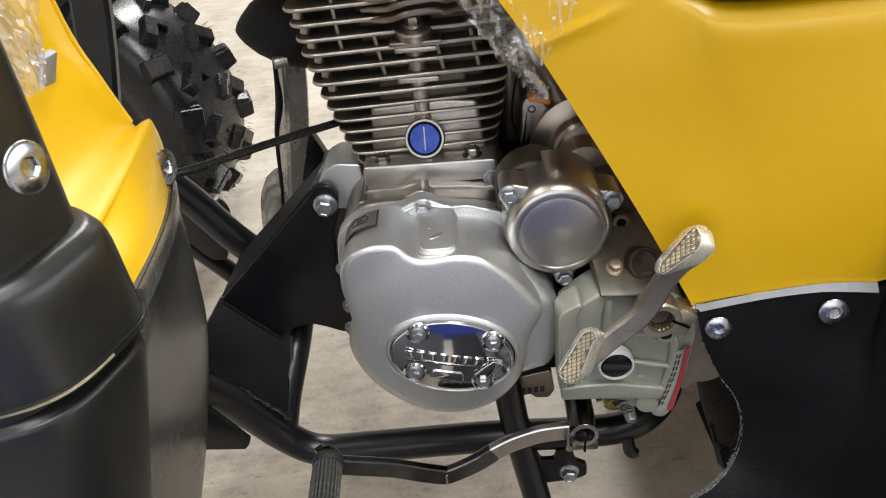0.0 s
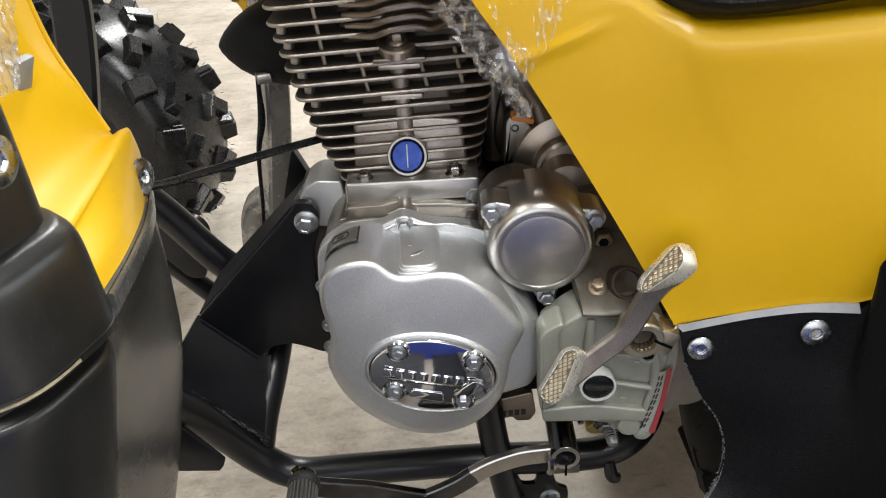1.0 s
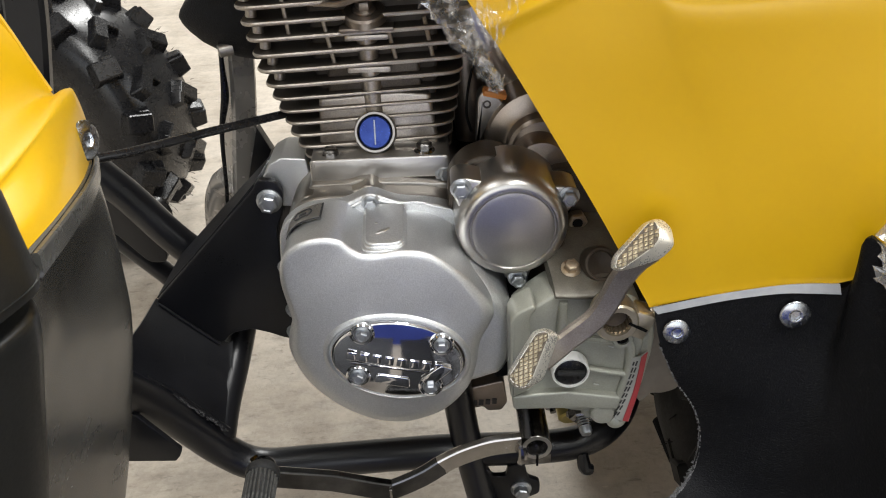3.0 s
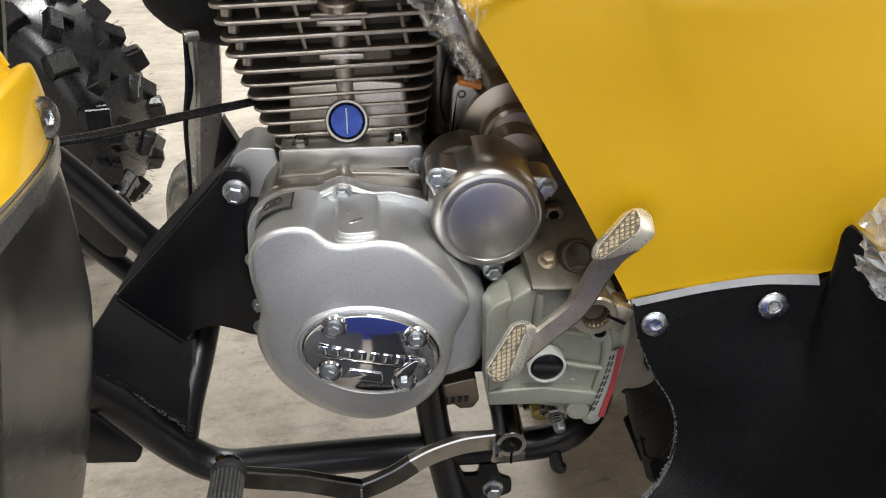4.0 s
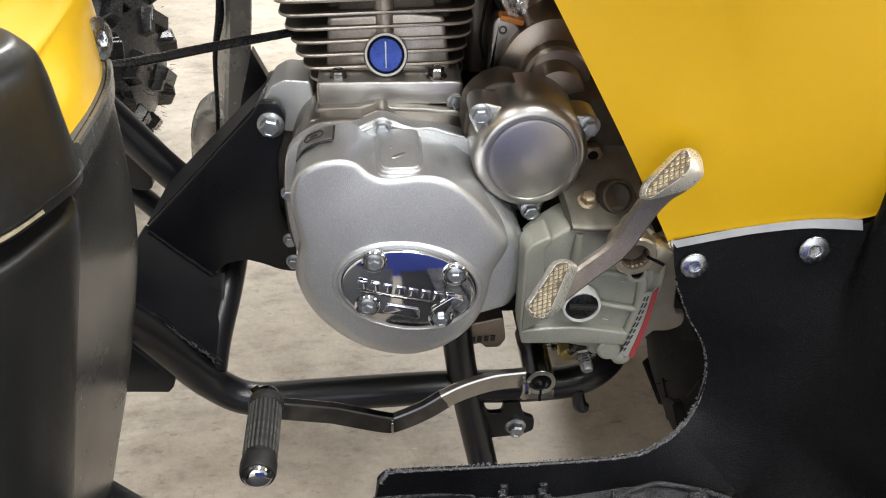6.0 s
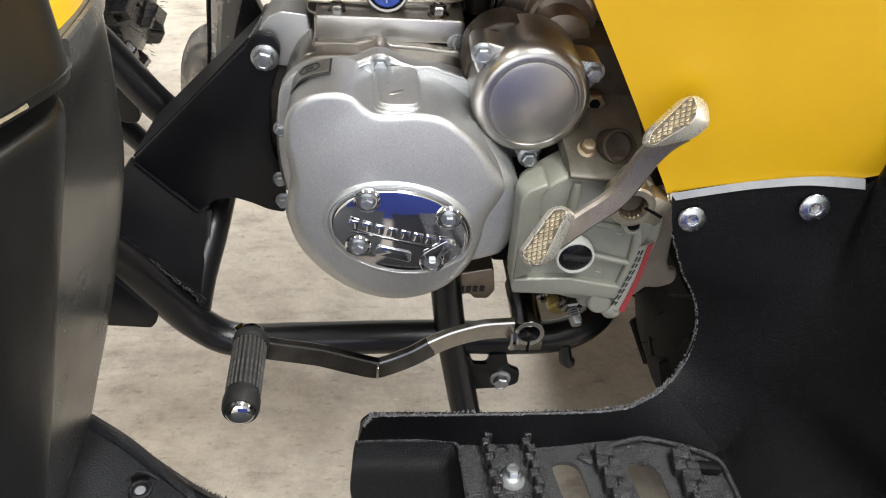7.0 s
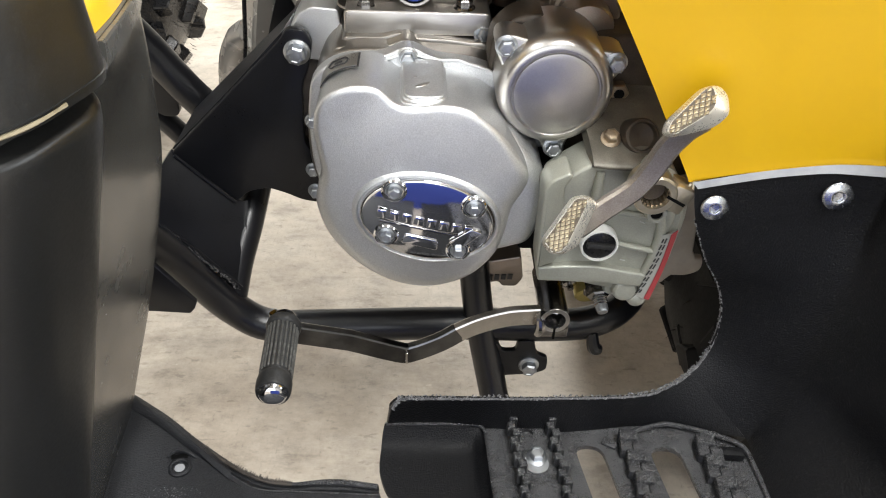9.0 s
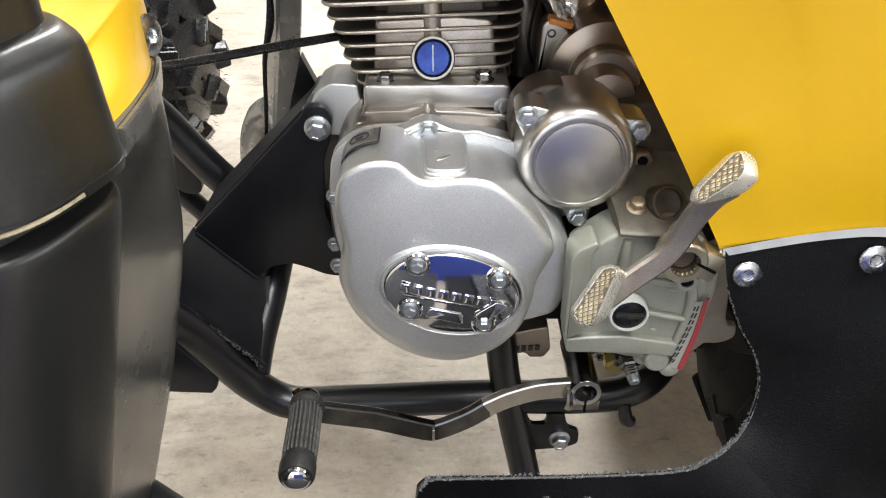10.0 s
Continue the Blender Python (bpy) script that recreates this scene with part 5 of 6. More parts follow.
seat = thing("seat", (0.35, 0.62, 0.70), "black vinyl seat with a clear wrapped edge", "seat")
part("cushion", patch([[(0.124, 0.510, 0.713), (0.152, 0.4965, 0.7010), (0.195, 0.487, 0.7005), (0.30, 0.457, 0.7170), (0.6, 0.40, 0.725)], [(0.112, 0.520, 0.736), (0.15, 0.490, 0.718), (0.20, 0.472, 0.718), (0.36, 0.43, 0.742), (0.6, 0.39, 0.755)], [(0.11, 0.56, 0.768), (0.15, 0.53, 0.769), (0.24, 0.52, 0.77), (0.36, 0.49, 0.775), (0.6, 0.46, 0.78)], [(0.11, 0.74, 0.77), (0.15, 0.74, 0.78), (0.24, 0.74, 0.785), (0.36, 0.74, 0.79), (0.6, 0.74, 0.80)]], 5, 5, 0.02, (0, 1, -1)), M_PLASTIC, seat)

# ---- footwell ----
E_EDGE = [(0.166, 0.4935, 0.4595), (0.172, 0.489, 0.432), (0.188, 0.487, 0.397), (0.2060, 0.487, 0.367), (0.2132, 0.484, 0.335), (0.2088, 0.479, 0.3065), (0.1950, 0.469, 0.2918), (0.176, 0.460, 0.2835), (0.148, 0.4515, 0.2808), (0.080, 0.446, 0.283), (0.000, 0.442, 0.286), (-0.041, 0.4405, 0.2872), (-0.0495, 0.440, 0.2845), (-0.0530, 0.440, 0.278)]
F_EDGE = [(0.2835, 0.4620, 0.493), (0.279, 0.464, 0.450), (0.272, 0.461, 0.410), (0.265, 0.459, 0.370), (0.257, 0.456, 0.335), (0.250, 0.452, 0.300), (0.241, 0.437, 0.249), (0.207, 0.4425, 0.249), (0.158, 0.4470, 0.249), (0.080, 0.4390, 0.249), (0.000, 0.4465, 0.250), (-0.042, 0.4470, 0.250), (-0.052, 0.4465, 0.250), (-0.0570, 0.4460, 0.250)]
foot = thing("footwell", (0.15, 0.40, 0.24), "black grained plastic footwell with a rough sawn edge and grip tread", "footwell")
G_EDGE = [[(0.2825, 0.450, 0.541), (0.298, 0.434, 0.530), (0.320, 0.36, 0.505), (0.39, 0.06, 0.50)], [(0.288, 0.449, 0.452), (0.312, 0.415, 0.455), (0.344, 0.32, 0.455), (0.39, 0.06, 0.45)], [(0.290, 0.444, 0.410), (0.314, 0.395, 0.412), (0.337, 0.315, 0.412), (0.38, 0.06, 0.41)], [(0.283, 0.440, 0.37), (0.308, 0.39, 0.37), (0.330, 0.31, 0.37), (0.37, 0.06, 0.37)], [(0.276, 0.436, 0.335), (0.301, 0.385, 0.335), (0.322, 0.305, 0.335), (0.36, 0.06, 0.335)], [(0.269, 0.430, 0.297), (0.293, 0.38, 0.296), (0.313, 0.30, 0.296), (0.35, 0.06, 0.296)], [(0.243, 0.424, 0.247), (0.242, 0.37, 0.246), (0.236, 0.29, 0.246), (0.225, 0.06, 0.246)]]
half = lambda e, f: tuple(Vector(e) * 0.5 + Vector(f) * 0.5)
part("well_wall", patch([[e, half(e, f) if e[2] < 0.45 else (0.2265, 0.4775, 0.4825), f, *g] for e, f, g in zip(E_EDGE, F_EDGE, G_EDGE)], 6, 5, 0.004, (0.3, 1, 0)), M_PLASTIC, foot, "", 50)
part("step_wall", patch([[e, half(e, f), f] for e, f in zip(E_EDGE[6:], F_EDGE[6:])], 5, 5, 0.004), M_PLASTIC, foot, "", 50)
# added liner, blackened and mostly out of view, keeps the wheel space dark
ARCH = [[(0.510 + 0.300 * math.cos(radians(a)), y, 0.268 + 0.300 * math.sin(radians(a))) for a in (166, 155, 145, 133, 120, 105)] for y in (0.53, 0.72, 0.99)]
part("arch_shade_liner", patch(ARCH, 4, 4, 0.004, (1, 0, -1)), M_HOLE, foot, "added liner over the rear wheel, near-black for shade", 50)
dome_screw(foot, (0.1815, 0.485, 0.447), (-0.15, -1, 0.15), 0.0100)
dome_screw(foot, (0.2575, 0.4675, 0.4705), (-0.15, -1, 0.15), 0.0106)
# sawn edge: frayed burrs all along
bm = bmesh.new()
curve = spline(E_EDGE[1:], 40)
for i in range(1, len(curve) - 1):
    d = (curve[i + 1] - curve[i - 1]).normalized()
    out_ = d.cross(Vector((0, 1, 0))).normalized()
    if out_.dot(Vector((0.10, 0, 0.36)) - curve[i]) < 0:
        out_ = -out_
    for _ in range(2):
        s = random.uniform(0.0010, 0.0034) * (1 if i > 150 else 0.55)
        p = curve[i] + Vector((0, random.uniform(-0.001, 0.004), 0)) + d * random.uniform(-0.001, 0.001)
        tip = p + out_ * s + d * random.uniform(-0.002, 0.002) + Vector((0, random.uniform(-0.001, 0.001), 0))
        vs = [bm.verts.new(p + d * 0.0009), bm.verts.new(p - d * 0.0009), bm.verts.new(p + Vector((0, 0.0016, 0))), bm.verts.new(tip)]
        for a, b, c in ((0, 1, 3), (1, 2, 3), (2, 0, 3), (0, 2, 1)):
            bm.faces.new((vs[a], vs[b], vs[c]))
part("sawn_rim", tube([(x, y + 0.001, z) for x, y, z in E_EDGE[5:]], 0.0011, 8), M_SAWN, foot, "pale sawn rim")
part("sawn_rim", tube([(x, y + 0.001, z) for x, y, z in E_EDGE[1:6]], 0.0008, 8), M_PLASTIC, foot)
tagged(part("frayed_edge", bm, M_FRAY, foot, "rough sawn burrs", 10), kind="stuff")

def holed_plate(outer, holes, z0, z1):
    """A flat plate in plan with holes through it."""
    bm = bmesh.new()
    edges = []
    for loop in (outer, *holes):
        vs = [bm.verts.new((q.x, q.y, z1)) for q in loop]
        edges += [bm.edges.new((vs[i - 1], vs[i])) for i in range(len(vs))]
    got = bmesh.ops.triangle_fill(bm, edges=edges, use_beauty=True, use_dissolve=False)
    faces = [g for g in got["geom"] if isinstance(g, bmesh.types.BMFace)]
    ext = bmesh.ops.extrude_face_region(bm, geom=faces)
    bmesh.ops.translate(bm, vec=(0, 0, z0 - z1), verts=[g for g in ext["geom"] if isinstance(g, bmesh.types.BMVert)])
    return bm


def slot(x0, x1, y0, y1, lean=0.0):
    w = (x1 - x0) / 2
    pts = rounded([Vector((x0 - lean, y0)), Vector((x1 - lean, y0)), Vector((x1, y1)), Vector((x0, y1))], w * 0.95, 5)
    return pts


V2 = Vector
tread = part("tread_plate", holed_plate([V2((0.052, 0.07)), V2((0.226, 0.07)), V2((0.237, 0.29)), V2((0.2405, 0.37)), V2((0.2385, 0.404)), V2((0.2350, 0.425)), V2((0.212, 0.446)), V2((0.180, 0.453)), V2((0.158, 0.453)), V2((0.133, 0.447)), V2((0.031, 0.447))], [slot(0.0955, 0.1180, 0.26, 0.4255, -0.025), slot(0.156, 0.181, 0.26, 0.424, -0.024)], 0.2465, 0.2505), M_TREAD, foot)
# pocket: a rim along the step, a deep floor, a free outer edge that bows out
LEFT = [(0.446, -0.059, 0.2515), (0.4415, -0.0605, 0.2455), (0.433, -0.0615, 0.2375), (0.412, -0.062, 0.236), (0.392, -0.056, 0.236), (0.380, -0.049, 0.236), (0.33, -0.036, 0.236), (0.07, -0.03, 0.236)]
part("tread_pocket", patch([[(x, y, z), (-0.018, y, z - 0.0012 if y < 0.446 else z), (0.010, y, z - 0.0008 if y < 0.446 else z), (0.0185 + 0.06 * (0.446 - y), y, (z + 0.2475) / 2), (0.0245 + 0.06 * (0.446 - y), y, 0.2495), (0.030 + 0.06 * (0.446 - y), y, 0.2495)] for y, x, z in LEFT], 4, 5, 0.004, (0, 0, -1)), M_PLASTIC, foot, "", 60)
# shelf in lighter plastic than the pocket, for the light its slope catches
part("pocket_shelf", patch([[(0.0225 + 0.06 * (0.446 - y), y, 0.2490), (0.0255 + 0.06 * (0.446 - y), y, 0.2508), (0.0345 + 0.06 * (0.446 - y), y, 0.2512), (0.0385 + 0.06 * (0.446 - y), y, 0.2495)] for y in (0.4425, 0.43, 0.38, 0.30, 0.07)], 4, 4, 0.003, (0, 0, -1)), M_TREAD, foot, "speckled shelf beside the pocket, greyed for the light on its slope", 50)
part("pocket_lip", tube([(-0.058, 0.4460, 0.2515), (-0.02, 0.4465, 0.2518), (0.012, 0.4462, 0.2518), (0.021, 0.4440, 0.2515), (0.0245, 0.438, 0.2508)], 0.0015, 8), M_TREAD, foot)
strip = part("tread_strip", holed_plate(rounded([V2((0.066, 0.200)), V2((0.094, 0.200)), V2((0.0745, 0.440)), V2((0.0475, 0.440))], 0.002, 2), [[V2((0.0582, 0.4350)) + V2((0.005 * math.cos(a * math.pi / 8), 0.005 * math.sin(a * math.pi / 8))) for a in range(16)]], 0.2507, 0.2545), M_TREAD, foot, "black steel footrest strip between two toothed rails")
for xa, xb in ((0.0445, 0.064), (0.0765, 0.096)):
    part("rail", bar([(xa + 0.0005, 0.451, 0.2545), ((xa + xb) / 2, 0.327, 0.2545), (xb, 0.203, 0.2545)], 0.0035, 0.008, (1, 0.12, 0), 4), M_PLASTIC, strip)
    tooth = None
    for k in range(32):
        t = k / 32
        at = (xa + (xb - xa) * t + 0.0014 * (1 if k % 2 else -1), 0.451 - 0.245 * t, 0.2590 + 0.0010 * (k % 2))
        if tooth is None:
            tooth = part("tooth", block(at, (0.0062, 0.0068, 0.0115), (0, 0, 6), 0.0006, 1), M_TREAD, strip)
        else:
            again(tooth, "tooth", at, strip)
flange_bolt(strip, (0.0630, 0.410, 0.2545), (0, 0, 1), 0.0062)
part("washer", lathe((0.0622, 0.4045, 0.2543), (0, 0, 1), [(0.0098, 0), (0.0098, 0.0014)], 24), M_ZINC, strip)
for x0, y0 in ((0.1395, 0.4290), (0.2015, 0.4250)):
    for k in range(7):
        y, x = y0 - k * 0.0205, x0 + 0.0024 * k
        link = join(block((x, y, 0.2560), (0.0150, 0.0108, 0.0125), (0, 0, -4), 0.0016), block((x - 0.0035, y - 0.0100, 0.2550), (0.0095, 0.0112, 0.0105), (0, 0, -4), 0.0014), block((x + 0.0068, y - 0.0104, 0.2550), (0.0100, 0.0072, 0.0100), (0, 0, -4), 0.0014))
        part("grip_block", link, M_TREAD, tread)
part("grip_block", block((0.221, 0.4155, 0.2545), (0.021, 0.0095, 0.009), (0, 0, -4), 0.003), M_PLASTIC, tread)
part("grip_block", block((0.1250, 0.4275, 0.2515), (0.0125, 0.0075, 0.003), (0, 0, -30), 0.0012), M_TREAD, tread)
part("tread_rim", tube([(0.133, 0.4345, 0.2512), (0.143, 0.4375, 0.2530), (0.166, 0.4442, 0.2545), (0.180, 0.4452, 0.2545), (0.210, 0.4365, 0.2543), (0.233, 0.4245, 0.2535), (0.2375, 0.404, 0.2522), (0.2390, 0.37, 0.2515)], 0.0022, 8), M_TREAD, tread)

# front part of the footwell
front = thing("front_footboard", (-0.2, 0.35, 0.24), "black plastic front footboard with a sawn edge and a screw hole", "footboard")
OUTER = [(-0.305, 0.487), (-0.271, 0.468), (-0.245, 0.454), (-0.213, 0.4295), (-0.176, 0.404), (-0.150, 0.3915), (-0.128, 0.388), (-0.095, 0.390), (-0.062, 0.386)]
INNER = [(-0.300, 0.483), (-0.266, 0.4625), (-0.239, 0.445), (-0.206, 0.419), (-0.174, 0.395), (-0.152, 0.3835), (-0.125, 0.382), (-0.095, 0.3805), (-0.060, 0.379)]
part("board", patch([[(x, y, 0.2485) for x, y in OUTER], [((a[0] + b[0]) / 2, (a[1] + b[1]) / 2 + 0.001, 0.2450) for a, b in zip(OUTER, INNER)], [(x, y, 0.2490) for x, y in INNER], [(x * 0.97, y - 0.012, 0.2490) for x, y in INNER], [(x * 0.9, 0.30, 0.246) for x, y in INNER], [(x * 0.85, 0.07, 0.242) for x, y in INNER]], 5, 6, 0.004, (0, 0, -1)), M_BOARD, front, "", 50)
part("board_crease", tube([(x, y, 0.2490) for x, y in INNER], 0.0007, 6), M_TREAD, front)
part("worn_lip", tube([(x, y, 0.2492) for x, y in OUTER[6:]], [0.0012, 0.0026, 0.0022], 10), M_TREAD, front)
part("screw_hole", lathe((-0.217, 0.403, 0.2484), (0, 0, 1), [(0.0090, 0), (0.0088, 0.0016), (0.0074, 0.0024), (0.0060, 0.0018), (0.0052, 0.0002)], 28), M_BOARD, front, "raised rim of a screw hole")
part("hole_floor", lathe((-0.217, 0.4025, 0.2494), (0, 0, 1), [(0.0040, 0), (0.0038, 0.0003)], 20), M_GREY, front, "pale floor seen down the hole")
part("hole_arch", tube([(-0.2295, 0.4125, 0.2490), (-0.2235, 0.4175, 0.2510), (-0.2150, 0.4170, 0.2510), (-0.2060, 0.4125, 0.2490)], [0.0010, 0.0020, 0.0020, 0.001], 8), M_BOARD, front)
# flat black patch that paints the shade above the hole's rim
part("hole_shade", block((-0.2195, 0.4135, 0.2492), (0.013, 0.0042, 0.0008), (0, 0, 8), 0.0003), M_HOLE, front, "near-black patch for the shade over the screw hole")
bm = bmesh.new()
for _ in range(150):
    x, y = -0.217 + random.gauss(0, 0.010), 0.385 - abs(random.gauss(0, 0.014))
    p = Vector((x, y, 0.2486))
    vs = [bm.verts.new(p + Vector((random.uniform(-0.0006, 0.0006), random.uniform(-0.0006, 0.0006), h))) for h in (0.0, 0.0, 0.0, 0.0006)]
    for a, b, c in ((0, 1, 3), (1, 2, 3), (2, 0, 3), (0, 2, 1)):
        bm.faces.new((vs[a], vs[b], vs[c]))
tagged(part("plastic_dust", bm, M_FRAY, front, "pale sawing dust", 10), kind="stuff")
bm = bmesh.new()
curve = spline([(x, y, 0.2488) for x, y in OUTER[1:7]], 60)
for i in range(1, len(curve) - 1):
    for _ in range(3):
        p = curve[i] + Vector((random.uniform(-0.001, 0.001), random.uniform(-0.001, 0.001), 0.0))
        tip = p + Vector((random.uniform(-0.0015, 0.0022), random.uniform(0, 0.0036), random.uniform(0, 0.0026)))
        vs = [bm.verts.new(p + Vector(o)) for o in ((0.0006, 0, 0), (-0.0006, 0, 0), (0, 0.0009, 0))] + [bm.verts.new(tip)]
        for a, b, c in ((0, 1, 3), (1, 2, 3), (2, 0, 3), (0, 2, 1)):
            bm.faces.new((vs[a], vs[b], vs[c]))
part("sawn_rim", tube([(x, y, 0.2485) for x, y in OUTER[:7]], 0.0013, 8), M_BURR, front, "brown sawn rim")
tagged(part("frayed_edge", bm, M_BURR, front, "rough brown sawn burrs", 10), kind="stuff")

# the same footwell on the far side, unseen, added to shade the floor under the engine
far_foot = thing("far_footwell", (0.15, 1.15, 0.24), "unseen black plastic footwell on the far side of the quad", "footwell")
part("far_board", patch([[(0.17, 0.985, 0.25), (0.25, 0.985, 0.245), (0.36, 0.985, 0.25)], [(0.17, 1.17, 0.245), (0.25, 1.17, 0.24), (0.40, 1.17, 0.245)], [(0.17, 1.36, 0.25), (0.25, 1.36, 0.245), (0.42, 1.36, 0.25)]], 4, 4, 0.004, (0, 0, -1)), M_PLASTIC, far_foot)
part("far_edge", patch([[(0.17, 0.985, 0.285), (0.25, 0.985, 0.30), (0.36, 0.985, 0.40)], [(0.17, 0.984, 0.248), (0.25, 0.984, 0.243), (0.36, 0.984, 0.248)]], 3, 4, 0.004), M_PLASTIC, far_foot)

# ---- front mudguard ----
guard = thing("front_mudguard", (-0.2, 0.30, 0.25), "dark grey plastic front mudguard with a stepped lip", "mudguard")
ROWS_I = [(0.614, -0.199, -0.157), (0.578, -0.199, -0.164), (0.531, -0.2005, -0.175), (0.481, -0.206, -0.188), (0.381, -0.231, -0.213), (0.300, -0.256, -0.232), (0.248, -0.272, -0.245)]
STRIP_TOP = [(-0.158, 0.298, 0.645), (-0.1665, 0.350, 0.6365), (-0.1815, 0.412, 0.6235), (-0.1985, 0.4655, 0.6140), (-0.209, 0.477, 0.614), (-0.229, 0.482, 0.614)]
part("inner_strip", patch([STRIP_TOP] + [[(b - 0.018, 0.288, z), (b - 0.018 + (a - b + 0.018) * 0.32, 0.345, z), (b - 0.018 + (a - b + 0.018) * 0.73, 0.42, z), (a, 0.468, z), (a - 0.010, 0.477, z), (a - 0.03, 0.482, z)] for z, a, b in ROWS_I[1:]], 5, 5, 0.004, (-1, 0, 0)), M_STRIP, guard, "", 50)
part("strip_lip", bar([(x + 0.0012, y + 0.0012, z - 0.0055) for x, y, z in STRIP_TOP[:5]], 0.011, 0.0034, (0, 0.35, 1), 5), M_STRIP, guard)
PLAN = [(-0.200, 0.312), (-0.168, 0.304), (-0.1545, 0.287), (-0.1600, 0.262), (-0.1668, 0.246), (-0.177, 0.235), (-0.194, 0.2275), (-0.24, 0.214), (-0.36, 0.205)]


def wall_of(levels, name, label=""):
    """A guard wall: the plan curve raised through levels of (z, shift x, push out)."""
    rows = []
    for z, dx, push in levels:
        rows.append([(x + dx + push * (0.8 if i > 0 else 0), y - push * (0.6 if i > 3 else -0.5 if i < 3 else 0), z) for i, (x, y) in enumerate(PLAN)])
    return part(name, patch(rows, 4, 5, 0.004, (-1, 0.6, 0)), M_GUARD, guard, label, 50)


wall_of([(0.630, -0.016, 0), (0.627, -0.007, 0), (0.618, -0.003, 0), (0.565, -0.016, 0), (0.458, -0.043, 0), (0.371, -0.065, 0), (0.25, -0.085, 0)], "lower_wall")
wall_of([(0.60, -0.012, 0), (0.66, -0.012, 0), (0.70, -0.018, 0)], "backing")
wall_of([(0.636, -0.008, 0), (0.6365, 0.001, 0), (0.6385, 0.0025, 0), (0.660, 0.001, 0), (0.680, -0.001, 0), (0.687, -0.006, 0), (0.6895, -0.012, 0), (0.690, -0.03, 0)], "lip")
part("worn_edge", tube([(x + 0.0022, y, 0.6380) for x, y in PLAN[3:]], 0.0011, 6), M_WORN, guard, "pale worn edge")
wall_of([(0.686, -0.013, 0), (0.73, -0.014, 0), (0.80, -0.017, 0), (0.86, -0.02, 0)], "upper_wall")
dome_screw(guard, (-0.1595, 0.257, 0.73), (1, -0.35, 0.1), 0.0100)

# ---- yellow front fender ----
fender = thing("front_fender", (-0.2, 0.42, 0.61), "glossy yellow plastic front fender end bolted to the mudguard", "fender")
FENDER_LOW = [
    [(-0.160, 0.298, 0.646), (-0.168, 0.350, 0.637), (-0.183, 0.412, 0.624), (-0.199, 0.464, 0.613), (-0.203, 0.479, 0.612)],
    [(-0.165, 0.298, 0.654), (-0.174, 0.352, 0.6455), (-0.1875, 0.411, 0.639), (-0.198, 0.463, 0.634), (-0.202, 0.480, 0.632)],
    [(-0.1795, 0.300, 0.6580), (-0.1865, 0.353, 0.6545), (-0.1935, 0.41, 0.6535), (-0.200, 0.464, 0.650), (-0.2035, 0.480, 0.648)],
    [(-0.183, 0.300, 0.6620), (-0.190, 0.355, 0.6585), (-0.197, 0.41, 0.6572), (-0.205, 0.464, 0.657), (-0.207, 0.481, 0.654)],
]
FENDER_TOP = [
    [(-0.209, 0.300, 0.673), (-0.215, 0.36, 0.669), (-0.220, 0.42, 0.6645), (-0.219, 0.464, 0.656), (-0.217, 0.481, 0.6495)],
    [(-0.232, 0.300, 0.700), (-0.238, 0.36, 0.696), (-0.241, 0.42, 0.692), (-0.236, 0.464, 0.688), (-0.229, 0.481, 0.681)],
    [(-0.242, 0.300, 0.73), (-0.247, 0.36, 0.728), (-0.250, 0.42, 0.724), (-0.249, 0.464, 0.72), (-0.241, 0.481, 0.716)],
    [(-0.250, 0.300, 0.80), (-0.255, 0.36, 0.80), (-0.259, 0.42, 0.80), (-0.258, 0.464, 0.80), (-0.250, 0.481, 0.80)],
]
part("fender_shell", patch(FENDER_LOW + FENDER_TOP, 5, 5, 0.0035, (-1, 0, 0)), M_YELLOW, fender, "", 50)
part("rim", tube([(-0.219, 0.4815, 0.652), (-0.223, 0.482, 0.662), (-0.2300, 0.482, 0.682), (-0.2415, 0.482, 0.720), (-0.251, 0.482, 0.80)], 0.0017, 8), M_YELLOW, fender)
dome_screw(fender, (-0.1958, 0.4575, 0.6295), (0.95, -0.22, 0.08), 0.0120)
part("grey_insert", block((-0.2405, 0.443, 0.7035), (0.005, 0.012, 0.022), (0, 24, -12), 0.001), M_GREY, fender)

# ---- far fender, post, horn, cable ----
far = part("far_fender", patch([[(-0.30, 1.06, 0.63), (-0.262, 1.04, 0.60), (-0.245, 1.02, 0.58)], [(-0.33, 1.06, 0.70), (-0.27, 1.04, 0.68), (-0.25, 1.02, 0.66)], [(-0.34, 1.06, 0.80), (-0.29, 1.04, 0.79), (-0.27, 1.02, 0.78)]], 4, 4, 0.004, (-1, 0, 0)), M_YELLOW, frame_thing, "glossy yellow far fender end")
dome_screw(far, (-0.262, 1.033, 0.612), (0.6, -0.8, 0.1), 0.012)
post = thing("fender_stay", (-0.34, 0.70, 0.5), "flat black steel fender stay", "stay")
part("flat_bar", bar([(-0.312, 0.70, 0.80), (-0.318, 0.70, 0.70), (-0.327, 0.70, 0.64), (-0.343, 0.70, 0.57), (-0.36, 0.71, 0.50)], 0.034, 0.014, (1, 0, 0.1), 5), M_BLACK, post)
horn = thing("horn", (-0.175, 0.735, 0.60), "round black plastic horn clamped to the frame upright", "horn")
part("shell", lathe((-0.148, 0.755, 0.627), (-1, -0.25, 0.03), [(0.044, -0.01), (0.0425, 0.004), (0.0385, 0.020), (0.0315, 0.036), (0.0230, 0.049), (0.0130, 0.059), (0.006, 0.064), (0.001, 0.066)], 36), M_PLASTIC, horn)
